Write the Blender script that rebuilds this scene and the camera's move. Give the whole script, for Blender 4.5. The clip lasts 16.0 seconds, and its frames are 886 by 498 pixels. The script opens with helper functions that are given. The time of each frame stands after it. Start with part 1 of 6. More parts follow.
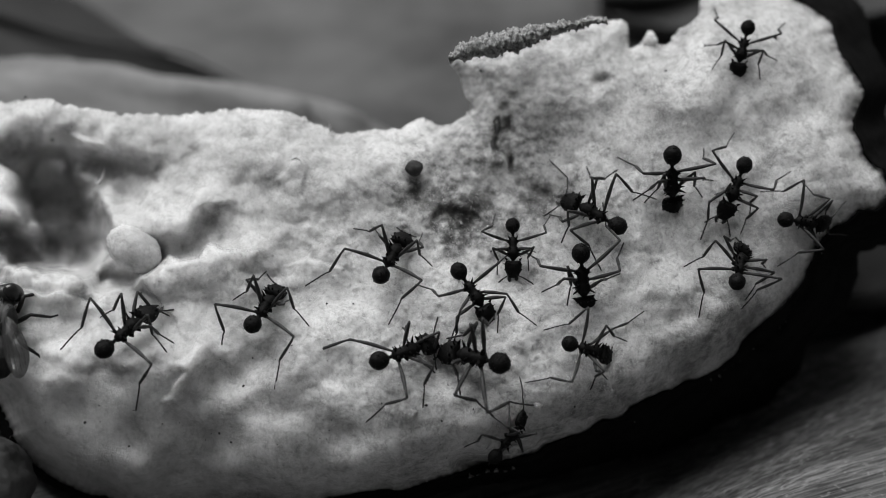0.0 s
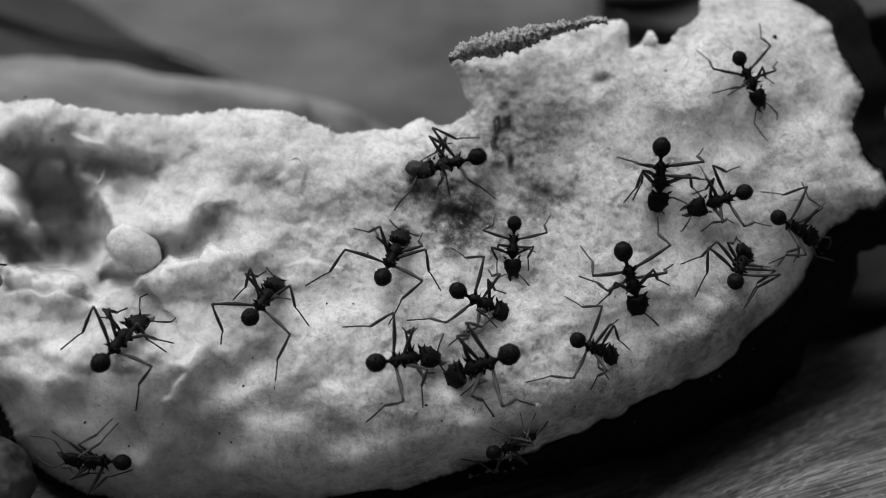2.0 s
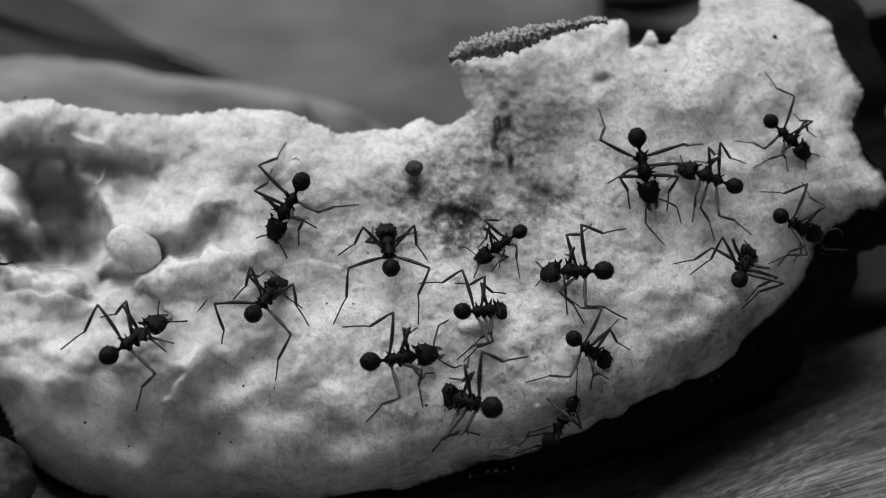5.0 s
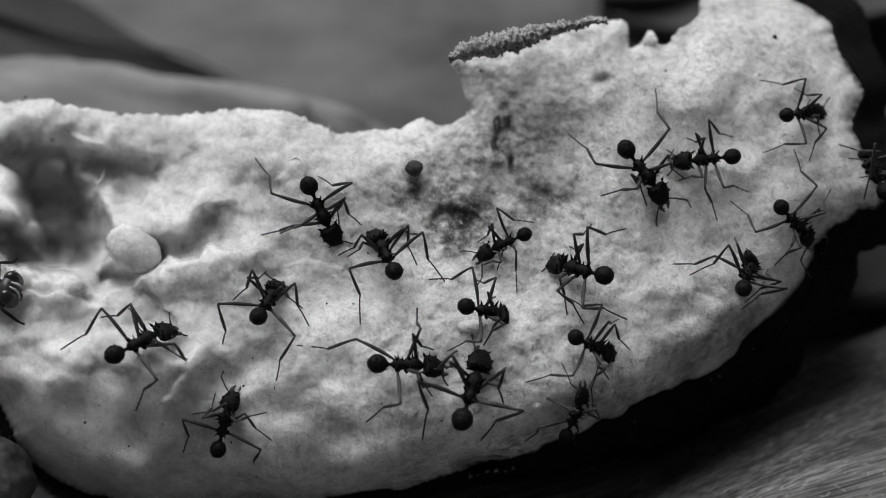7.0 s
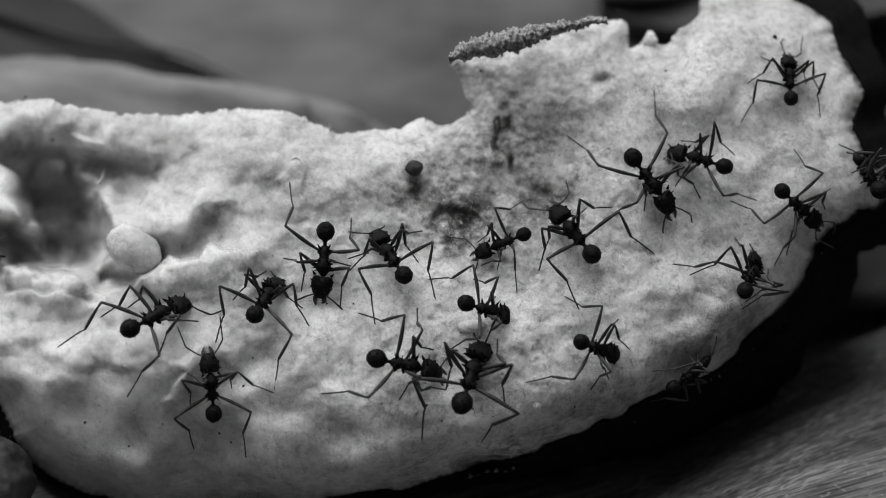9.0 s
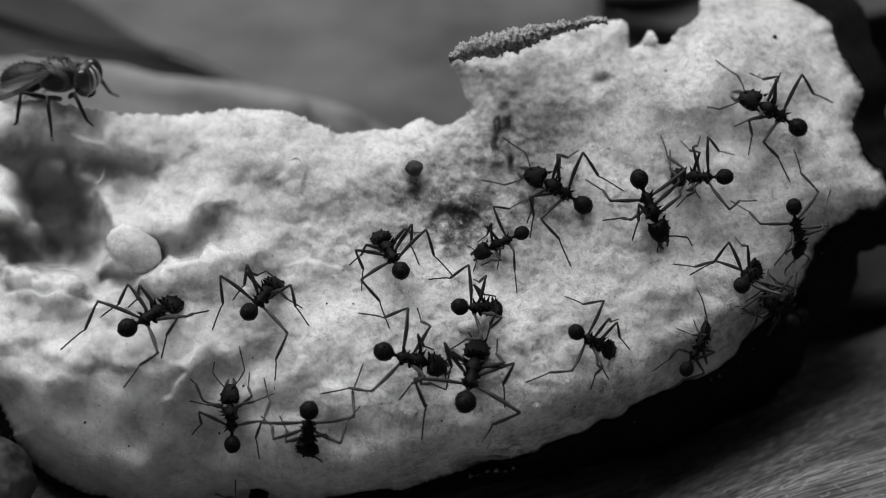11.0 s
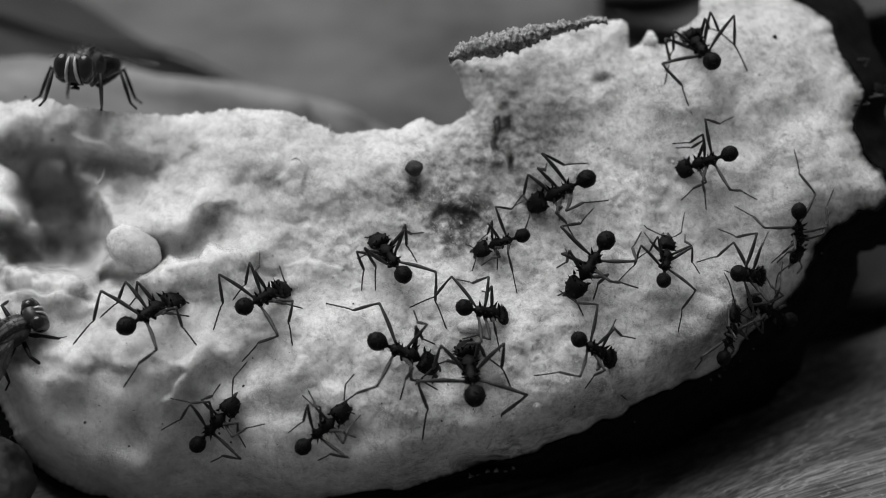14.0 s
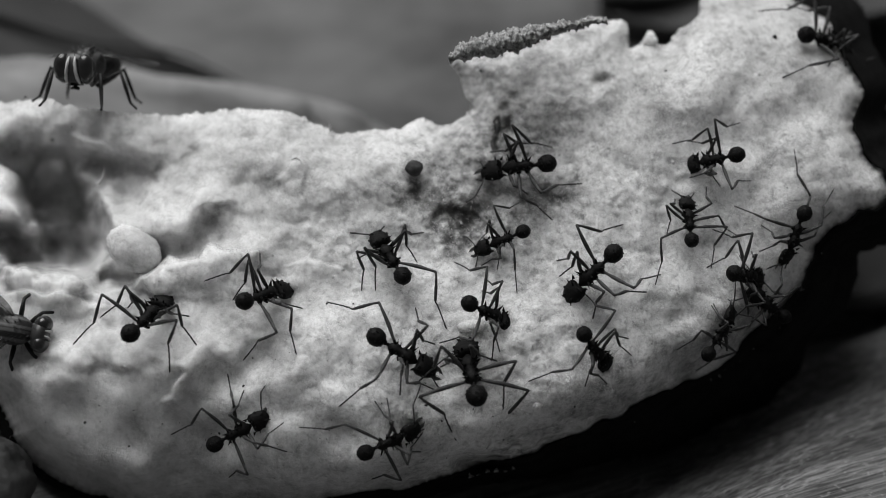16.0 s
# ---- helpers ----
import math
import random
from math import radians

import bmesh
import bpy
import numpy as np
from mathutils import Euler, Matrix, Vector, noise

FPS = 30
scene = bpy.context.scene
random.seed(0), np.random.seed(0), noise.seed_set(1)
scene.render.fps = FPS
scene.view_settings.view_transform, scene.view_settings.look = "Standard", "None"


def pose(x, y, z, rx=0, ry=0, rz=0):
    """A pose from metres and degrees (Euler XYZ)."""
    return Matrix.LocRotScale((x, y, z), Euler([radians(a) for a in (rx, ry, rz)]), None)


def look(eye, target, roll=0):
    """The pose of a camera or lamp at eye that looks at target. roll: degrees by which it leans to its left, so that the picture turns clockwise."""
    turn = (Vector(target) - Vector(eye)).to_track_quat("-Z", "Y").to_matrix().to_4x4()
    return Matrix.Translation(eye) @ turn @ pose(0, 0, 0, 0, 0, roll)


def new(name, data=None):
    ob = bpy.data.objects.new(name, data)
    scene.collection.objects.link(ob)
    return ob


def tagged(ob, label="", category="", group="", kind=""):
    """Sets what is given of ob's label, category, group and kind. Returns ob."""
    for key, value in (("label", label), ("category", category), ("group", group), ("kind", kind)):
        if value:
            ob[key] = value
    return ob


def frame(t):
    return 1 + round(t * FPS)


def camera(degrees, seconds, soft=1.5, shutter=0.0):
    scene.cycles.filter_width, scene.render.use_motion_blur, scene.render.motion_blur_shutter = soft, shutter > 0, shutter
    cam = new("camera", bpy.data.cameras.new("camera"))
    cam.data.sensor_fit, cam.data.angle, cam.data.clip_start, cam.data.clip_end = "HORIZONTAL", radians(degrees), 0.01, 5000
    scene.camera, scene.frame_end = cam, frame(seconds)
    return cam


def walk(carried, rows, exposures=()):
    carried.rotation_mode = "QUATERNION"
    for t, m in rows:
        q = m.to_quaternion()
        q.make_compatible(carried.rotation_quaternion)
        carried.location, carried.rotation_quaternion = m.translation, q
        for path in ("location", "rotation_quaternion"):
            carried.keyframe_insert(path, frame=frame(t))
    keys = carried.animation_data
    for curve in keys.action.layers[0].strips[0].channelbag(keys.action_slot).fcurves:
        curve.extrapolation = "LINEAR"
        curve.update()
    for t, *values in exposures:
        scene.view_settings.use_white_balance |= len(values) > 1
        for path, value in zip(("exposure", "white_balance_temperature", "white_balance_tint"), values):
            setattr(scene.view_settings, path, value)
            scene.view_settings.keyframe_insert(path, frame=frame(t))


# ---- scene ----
FOV = 36.0
DOWN = radians(35)
SPAN = 0.0847                      # width of the view at the food, in metres
MM = 0.001
DIST = SPAN / 2 / math.tan(radians(FOV / 2))
CENTRE = Vector((0, 0, 0.025))
AHEAD = Vector((0, math.cos(DOWN), -math.sin(DOWN)))
RISE = Vector((0, math.sin(DOWN), math.cos(DOWN)))
EYE = CENTRE - AHEAD * DIST
cam = camera(FOV, 16.0, soft=0.8)
cam.data.dof.use_dof = True
cam.data.dof.focus_distance = DIST - 0.003
cam.data.dof.aperture_fstop = 14.0
walk(cam, [(0, look(EYE, CENTRE)), (16, look(EYE, CENTRE))], [(0, -0.31), (16, -0.31)])

# ---- world and sun: soft daylight from above and behind the food ----
SUN_UP, SUN_TURN = radians(67), radians(-36)
world = bpy.data.worlds.new("world")
scene.world = world
world.use_nodes = True
wn, wl = world.node_tree.nodes, world.node_tree.links
sky = wn.new("ShaderNodeTexSky")
sky.sky_type, sky.sun_disc = "NISHITA", False
sky.air_density, sky.dust_density = 0.6, 0.4
sky.sun_elevation, sky.sun_rotation = SUN_UP, SUN_TURN
grey = wn.new("ShaderNodeRGBToBW")
wl.new(sky.outputs[0], grey.inputs[0])
wl.new(grey.outputs[0], wn["Background"].inputs[0])
wn["Background"].inputs[1].default_value = 0.054
sun = new("sun", bpy.data.lights.new("sun", "SUN"))
sun.data.energy, sun.data.angle = 5.0, radians(50)
sun.matrix_world = look(Vector((math.sin(SUN_TURN) * math.cos(SUN_UP), math.cos(SUN_TURN) * math.cos(SUN_UP), math.sin(SUN_UP))), (0, 0, 0))


# ---- materials: a monochrome film, so every base colour is a grey ----
def shader(name, rough=0.5, spec=0.5):
    m = bpy.data.materials.new(name)
    m.use_nodes = True
    b = m.node_tree.nodes["Principled BSDF"]
    b.inputs["Roughness"].default_value = rough
    b.inputs["Specular IOR Level"].default_value = spec
    return m, m.node_tree.nodes, m.node_tree.links, b


def noise_node(n, l, scale, detail=4, rough=0.55, coords=None, kind="ShaderNodeTexNoise"):
    t = n.new(kind)
    t.inputs["Scale"].default_value = scale
    if kind == "ShaderNodeTexNoise":
        t.inputs["Detail"].default_value, t.inputs["Roughness"].default_value = detail, rough
    if coords is not None:
        l.new(coords, t.inputs["Vector"])
    return t


def ramp_node(n, l, source, stops):
    r = n.new("ShaderNodeValToRGB")
    while len(r.color_ramp.elements) < len(stops):
        r.color_ramp.elements.new(0.5)
    for e, (p, v) in zip(r.color_ramp.elements, stops):
        e.position, e.color = p, (v, v, v, 1)
    l.new(source, r.inputs[0])
    return r


def mixed(n, l, a, b, fac, mode="MIX"):
    x = n.new("ShaderNodeMix")
    x.data_type, x.blend_type = "RGBA", mode
    for sock, val in ((x.inputs[0], fac), (x.inputs[6], a), (x.inputs[7], b)):
        if isinstance(val, (int, float)):
            sock.default_value = val if sock.type == "VALUE" else (val, val, val, 1)
        else:
            l.new(val, sock)
    return x.outputs[2]


def bumped(n, l, b, height, strength, distance):
    k = n.new("ShaderNodeBump")
    k.inputs["Strength"].default_value, k.inputs["Distance"].default_value = strength, distance
    l.new(height, k.inputs["Height"])
    l.new(k.outputs[0], b.inputs["Normal"])
    return k


def calc(n, l, op, a, b=0.0, clamp=False):
    m = n.new("ShaderNodeMath")
    m.operation, m.use_clamp = op, clamp
    for sock, val in ((m.inputs[0], a), (m.inputs[1], b)):
        if isinstance(val, (int, float)):
            sock.default_value = val
        else:
            l.new(val, sock)
    return m.outputs[0]


def pulp_material(name, light=0.82, stains_and_shade=()):
    """Wet translucent fruit flesh; marks are (centre, radius, shade) in metres with ragged edges, dirt and painted-in
    shade.
    """
    m, n, l, b = shader(name, 0.42, 0.5)
    co = n.new("ShaderNodeTexCoord").outputs["Object"]
    broad = noise_node(n, l, 260, 5, 0.6, co)
    patch = noise_node(n, l, 85, 3, 0.5, co)
    fine = noise_node(n, l, 900, 6, 0.66, co)
    grain = noise_node(n, l, 3200, 5, 0.7, co)
    curly = noise_node(n, l, 2500, 4, 0.65, co)
    curly.inputs["Distortion"].default_value = 1.6
    base = ramp_node(n, l, broad.outputs[0], ((0.32, light * 0.6), (0.46, light * 0.86), (0.6, light))).outputs[0]
    base = mixed(n, l, base, ramp_node(n, l, patch.outputs[0], ((0.36, 0.72), (0.56, 1.0))).outputs[0], 0.8, "MULTIPLY")
    base = mixed(n, l, base, ramp_node(n, l, fine.outputs[0], ((0.34, 0.5), (0.46, 0.85), (0.6, 1.0))).outputs[0], 0.55, "MULTIPLY")
    # the flesh is smooth and jelly-like at one end, stringy at the other
    axis = n.new("ShaderNodeSeparateXYZ")
    l.new(co, axis.inputs[0])
    string = calc(n, l, "ADD", calc(n, l, "MULTIPLY", calc(n, l, "ADD", calc(n, l, "MULTIPLY", axis.outputs[0], 40.0), 1.15, True), 0.7), 0.3)
    swirl = n.new("ShaderNodeVectorMath")
    swirl.operation = "MULTIPLY_ADD"
    swirl.inputs[1].default_value = (0.003, 0.003, 0.003)
    l.new(broad.outputs["Color"], swirl.inputs[0])
    l.new(co, swirl.inputs[2])
    lobes = noise_node(n, l, 430, coords=swirl.outputs[0], kind="ShaderNodeTexVoronoi")
    lobe = n.new("ShaderNodeRGBToBW")
    l.new(lobes.outputs["Color"], lobe.inputs[0])
    base = mixed(n, l, base, ramp_node(n, l, lobe.outputs[0], ((0.2, 0.72), (0.7, 1.0))).outputs[0], 0.38, "MULTIPLY")
    wisp = noise_node(n, l, 1250, 6, 0.72, co)
    wisp.inputs["Distortion"].default_value = 0.8
    base = mixed(n, l, base, ramp_node(n, l, wisp.outputs[0], ((0.36, 0.45), (0.47, 0.8), (0.56, 1.0))).outputs[0], calc(n, l, "MULTIPLY", string, 0.75), "MULTIPLY")
    base = mixed(n, l, base, ramp_node(n, l, grain.outputs[0], ((0.38, 0.5), (0.5, 1.0))).outputs[0], calc(n, l, "MULTIPLY", string, 0.42), "MULTIPLY")
    crest = calc(n, l, "ABSOLUTE", calc(n, l, "SUBTRACT", curly.outputs[0], 0.5))
    where = ramp_node(n, l, noise_node(n, l, 170, 3, 0.6, co).outputs[0], ((0.38, 0.15), (0.54, 1.0))).outputs[0]
    # white pulp threads, painted bright so that they also give the wet glints
    thread_glint = calc(n, l, "MULTIPLY", ramp_node(n, l, crest, ((0.0, 1.0), (0.035, 0.0))).outputs[0], calc(n, l, "MULTIPLY", where, string))
    base = mixed(n, l, base, 0.95, calc(n, l, "MULTIPLY", thread_glint, 0.95))
    for centre, radius, depth in stains_and_shade:
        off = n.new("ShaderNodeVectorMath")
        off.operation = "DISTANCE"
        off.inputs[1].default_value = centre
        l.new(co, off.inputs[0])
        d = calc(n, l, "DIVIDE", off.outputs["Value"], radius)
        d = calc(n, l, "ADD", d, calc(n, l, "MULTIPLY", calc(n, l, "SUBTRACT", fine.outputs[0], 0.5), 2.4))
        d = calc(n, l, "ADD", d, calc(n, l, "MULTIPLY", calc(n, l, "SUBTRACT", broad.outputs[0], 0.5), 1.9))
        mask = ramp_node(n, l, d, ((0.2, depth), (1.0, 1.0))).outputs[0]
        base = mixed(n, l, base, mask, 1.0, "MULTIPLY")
    specks = ramp_node(n, l, noise_node(n, l, 520, 2, 0.5, co).outputs[0], ((0.2, 0.35), (0.25, 1.0))).outputs[0]
    base = mixed(n, l, base, specks, 0.5, "MULTIPLY")
    l.new(base, b.inputs["Base Color"])
    l.new(ramp_node(n, l, fine.outputs[0], ((0.35, 0.55), (0.65, 0.3))).outputs[0], b.inputs["Roughness"])
    b.inputs["Subsurface Weight"].default_value = 1.0
    b.inputs["Subsurface Radius"].default_value = (1, 1, 1)
    b.inputs["Subsurface Scale"].default_value = 0.003
    b.inputs["Coat IOR"].default_value = 1.65
    b.inputs["Coat Weight"].default_value, b.inputs["Coat Roughness"].default_value = 1.0, 0.17
    body = calc(n, l, "ADD", calc(n, l, "MULTIPLY", fine.outputs[0], 0.5), calc(n, l, "MULTIPLY", grain.outputs[0], 0.22))
    bumped(n, l, b, body, 1.0, 0.0006)
    # the wet film: curly crests that catch the light, in patches
    crest = calc(n, l, "SUBTRACT", 0.25, crest)
    film = n.new("ShaderNodeBump")
    film.inputs["Strength"].default_value, film.inputs["Distance"].default_value = 1.0, 0.002
    l.new(calc(n, l, "ADD", calc(n, l, "MULTIPLY", crest, where), calc(n, l, "MULTIPLY", body, 0.7)), film.inputs["Height"])
    l.new(film.outputs[0], b.inputs["Coat Normal"])
    return m


def chitin_material(name, shade, rough):
    m, n, l, b = shader(name, rough, 0.3)
    co = n.new("ShaderNodeTexCoord").outputs["Object"]
    t = noise_node(n, l, 2500, 5, 0.65, co)
    l.new(ramp_node(n, l, t.outputs[0], ((0.3, shade * 0.6), (0.7, shade * 1.6))).outputs[0], b.inputs["Base Color"])
    l.new(ramp_node(n, l, t.outputs[0], ((0.3, rough + 0.12), (0.7, rough - 0.08))).outputs[0], b.inputs["Roughness"])
    bumped(n, l, b, t.outputs[0], 0.7, 0.00016)
    return m


def litter_material(name, dark, pale, scale, stretch=(1, 1, 1), turn=0.0):
    """Dry plant matter with fibres along its local x."""
    m, n, l, b = shader(name, 0.75, 0.3)
    mp = n.new("ShaderNodeMapping")
    mp.inputs["Scale"].default_value = stretch
    mp.inputs["Rotation"].default_value = (0, 0, turn)
    l.new(n.new("ShaderNodeTexCoord").outputs["Object"], mp.inputs[0])
    t = noise_node(n, l, scale, 6, 0.65, mp.outputs[0])
    u = noise_node(n, l, scale * 0.13, 3, 0.5, mp.outputs[0])
    k = calc(n, l, "ADD", calc(n, l, "MULTIPLY", t.outputs[0], 0.6), calc(n, l, "MULTIPLY", u.outputs[0], 0.4))
    l.new(ramp_node(n, l, k, ((0.34, dark), (0.64, pale))).outputs[0], b.inputs["Base Color"])
    bumped(n, l, b, t.outputs[0], 0.6, 0.0006)
    return m


def part(name, bm, material, parent, label=""):
    me = bpy.data.meshes.new(name)
    bm.to_mesh(me)
    bm.free()
    me.materials.append(material)
    for p in me.polygons:
        p.use_smooth = True
    ob = new(name, me)
    ob.parent = parent
    if label:
        ob["label"] = label
    return ob


def sheet(name, verts, faces, material):
    me = bpy.data.meshes.new(name)
    me.from_pydata(verts, [], faces)
    me.materials.append(material)
    me.polygons.foreach_set("use_smooth", [True] * len(me.polygons))
    me.update()
    return new(name, me)


# ---- smooth random relief ----
def value_noise(x, y, seed):
    xi, yi = np.floor(x).astype(np.int64), np.floor(y).astype(np.int64)
    fx, fy = x - xi, y - yi
    fx, fy = fx * fx * fx * (fx * (fx * 6 - 15) + 10), fy * fy * fy * (fy * (fy * 6 - 15) + 10)

    def h(a, b):
        k = (a * 374761393 + b * 668265263 + seed * 974634777) & 0xFFFFFFFF
        k = ((k ^ (k >> 13)) * 1274126177) & 0xFFFFFFFF
        return ((k ^ (k >> 16)) & 0xFFFF) / 32767.5 - 1
    top = h(xi, yi) * (1 - fx) + h(xi + 1, yi) * fx
    low = h(xi, yi + 1) * (1 - fx) + h(xi + 1, yi + 1) * fx
    return top * (1 - fy) + low * fy


def cell_noise(x, y, seed):
    """Distance to the nearest of scattered points, one in each unit cell."""
    xi, yi = np.floor(x).astype(np.int64), np.floor(y).astype(np.int64)
    best = np.full(np.shape(x), 9.0)
    for i in (-1, 0, 1):
        for j in (-1, 0, 1):
            a, b = xi + i, yi + j
            k = (a * 374761393 + b * 668265263 + seed * 974634777) & 0xFFFFFFFF
            k = ((k ^ (k >> 13)) * 1274126177) & 0xFFFFFFFF
            k = k ^ (k >> 16)
            best = np.minimum(best, np.hypot(a + (k & 0xFF) / 255 - x, b + ((k >> 8) & 0xFF) / 255 - y))
    return best


def curve(points, count, closed=False):
    """Catmull-Rom through the points, evenly resampled."""
    p = np.array(points, float)
    q = np.vstack([2 * p[0] - p[1], p, 2 * p[-1] - p[-2]])
    out = []
    for i in range(1, len(q) - 2):
        t = np.linspace(0, 1, 40, endpoint=False)[:, None]
        out.append(0.5 * (2 * q[i] + (q[i + 1] - q[i - 1]) * t + (2 * q[i - 1] - 5 * q[i] + 4 * q[i + 1] - q[i + 2]) * t ** 2
                          + (3 * q[i] - q[i - 1] - 3 * q[i + 1] + q[i + 2]) * t ** 3))
    out = np.vstack(out + [p[-1:]])
    s = np.r_[0, np.cumsum(np.hypot(*np.diff(out[:, :2], axis=0).T))]
    at = np.linspace(0, s[-1], count)
    return np.stack([np.interp(at, s, out[:, k]) for k in range(out.shape[1])], 1)


# ---- the food: a curved wedge of pale pulp, leaning back; (u, v) in mm across and up its broad face, h out of the face ----
TOP = [(-60.18, 11.4), (-50.45, 13.83), (-42.35, 14.21), (-35.33, 13.83), (-29.93, 13.02), (-24.52, 12.86), (-19.12, 13.29), (-15.34, 13.02), (-12.91, 12.48), (-11.02, 11.61),
       (-9.29, 10.97), (-7.24, 11.07), (-4.54, 11.51), (-2.11, 12.42), (-0.76, 11.94), (0.7, 12.05), (2.48, 13.45), (2.05, 15.45), (0.86, 17.77), (2.05, 19.18),
       (6.27, 20.15), (11.67, 21.55), (14.91, 22.04), (17.23, 21.55), (17.5, 19.39), (18.69, 19.5), (19.77, 20.69), (20.74, 19.88), (22.2, 20.58), (24.36, 22.47),
       (25.28, 24.36), (27.87, 26.25), (31.11, 26.79)]
LOW = [(-60.18, -2.11), (-50.45, -6.43), (-45.59, -11.29), (-42.35, -15.88), (-40.73, -18.85), (-38.84, -21.28), (-35.87, -23.07), (-31.01, -24.52), (-24.52, -25.06), (-16.42, -24.96), (-8.86, -24.15),
       (-3.46, -23.07), (0.86, -22.09), (4.65, -21.45), (8.43, -20.58), (12.21, -19.12), (18.15, -16.8), (23.55, -13.99), (28.95, -10.75), (33.27, -6.97), (35.44, -2.65),
       (37.06, 1.24), (38.68, 2.65), (40.3, 3.46), (42.03, 3.73), (43.11, 5.73), (42.24, 7.62), (40.84, 8.26), (40.19, 9.89), (39.49, 11.94), (40.03, 14.64), (39.49, 16.8), (37.92, 18.96), (37.06, 21.93), (34.9, 24.25), (31.11, 26.79)]
SPINE = [(-56.39, 3.3), (-42.35, -0.49), (-26.14, -4.27), (0.86, -5.35), (19.77, 0.59), (28.95, 10.32), (31.11, 18.96)]
top_edge, low_edge = curve(TOP, 900), curve(LOW, 900)


def ragged(e, seed, amount):
    s = np.arange(len(e)) * 0.15
    n = value_noise(s / 2.2, s * 0 + 3, seed) * 0.35 + value_noise(s / 0.7, s * 0 + 5, seed + 1) * 0.2 + value_noise(s / 0.3, s * 0 + 7, seed + 2) * 0.08
    d = np.gradient(e, axis=0)
    d /= np.linalg.norm(d, axis=1)[:, None]
    return e + np.stack([-d[:, 1], d[:, 0]], 1) * (n * amount)[:, None]


top_edge, low_edge = ragged(top_edge, 11, 0.8), ragged(low_edge, 21, 0.7)
low_edge[-1] = top_edge[-1]


def gap_to(e, u, v):
    out = np.empty(len(u))
    for i in range(0, len(u), 20000):
        x, y = u[i:i + 20000].astype(np.float32), v[i:i + 20000].astype(np.float32)
        c = e[::5].astype(np.float32)
        a = -2 * (np.outer(x, c[:, 0]) + np.outer(y, c[:, 1])) + (c ** 2).sum(1)
        out[i:i + 20000] = np.sqrt(np.maximum(a.min(1) + x * x + y * y, 0))
    return out


# lumps and hollows of the face: place, half-widths, turn in degrees, height, steepness of the flanks
PIT = [((-36.5, 4.3), 5.2, 2.8, -58, -12.5, 2.6), ((-39.4, 8.0), 4.2, 2.6, 10, -6.0, 1.2), ((-35.4, 8.8), 3.2, 2.6, 0, -5.0, 1.2), ((-31.6, 6.6), 3.4, 2.2, 10, -3.0, 1.2),
       ((-28.31, 7.62), 9, 5.0, 5, -1.2, 1.2), ((-39.6, 0.4), 5.2, 1.9, -6, -9.0, 1.9), ((-34.6, -0.9), 2.6, 1.6, -10, -4.0, 1.4),
       ((-31.2, -2.6), 1.6, 1.0, 25, -3.0, 1.4), ((-24.3, 1.0), 4.0, 1.6, 22, -1.4, 1.2), ((-27.6, -0.6), 1.5, 1.6, 0, -2.5, 1.5)]
FOLDS = [((-26.14, 3.3), 3.6, 1.3, 28, 1.4, 1.5), ((-19.12, 2.21), 4.0, 1.4, 10, -0.7, 1.3),
         ((-18.04, 6), 3.0, 1.6, 30, -0.4, 1.4), ((-32.09, 10.86), 6, 2.0, 0, 1.0, 1.3), ((1.94, 3.03), 2.6, 1.2, 10, -1.0, 1.3),
         ((8.7, 4.92), 1.6, 1.1, 0, -0.9, 1.3), ((6, 10.86), 0.35, 2.6, 3, -1.6, 1.5), ((6.27, 7.89), 0.5, 1.0, 0, -1.6, 1.8),
         ((3.57, 10.32), 2.2, 2.5, 20, 0.8, 1.5), ((-4.54, 8.7), 4, 2.4, 0, 0.8, 1.3)]
SWELLS = [((8.97, 16.4), 7, 2.2, 12, -0.6, 1.2), ((15.6, 16.1), 0.9, 0.45, 10, -0.8, 2.0), ((25.17, 13.02), 9, 6, 30, 1.2, 1.2),
          ((-31.55, -9.78), 5, 1.6, -6, 1.0, 1.6), ((-38.57, -7.78), 4, 1.6, -8, 0.8, 1.5), ((-12.1, -8.59), 5, 3.5, 20, 0.9, 1.2),
          ((6.27, -6.43), 8, 4, 5, 0.9, 1.2), ((20.31, -4.27), 6, 3, 20, 0.8, 1.2), ((-19.4, -11.2), 4.5, 2.0, 25, -1.5, 1.2),
          ((-9.94, 6), 3, 2, 0, 0.7, 1.4), ((34.36, 16.8), 4, 3, 40, 0.9, 1.3), ((4.0, -20.4), 2.6, 0.9, 8, -4.5, 1.5), ((24.3, -6.1), 2.2, 1.4, 30, -0.8, 1.3)]
LUMPS = PIT + FOLDS + SWELLS
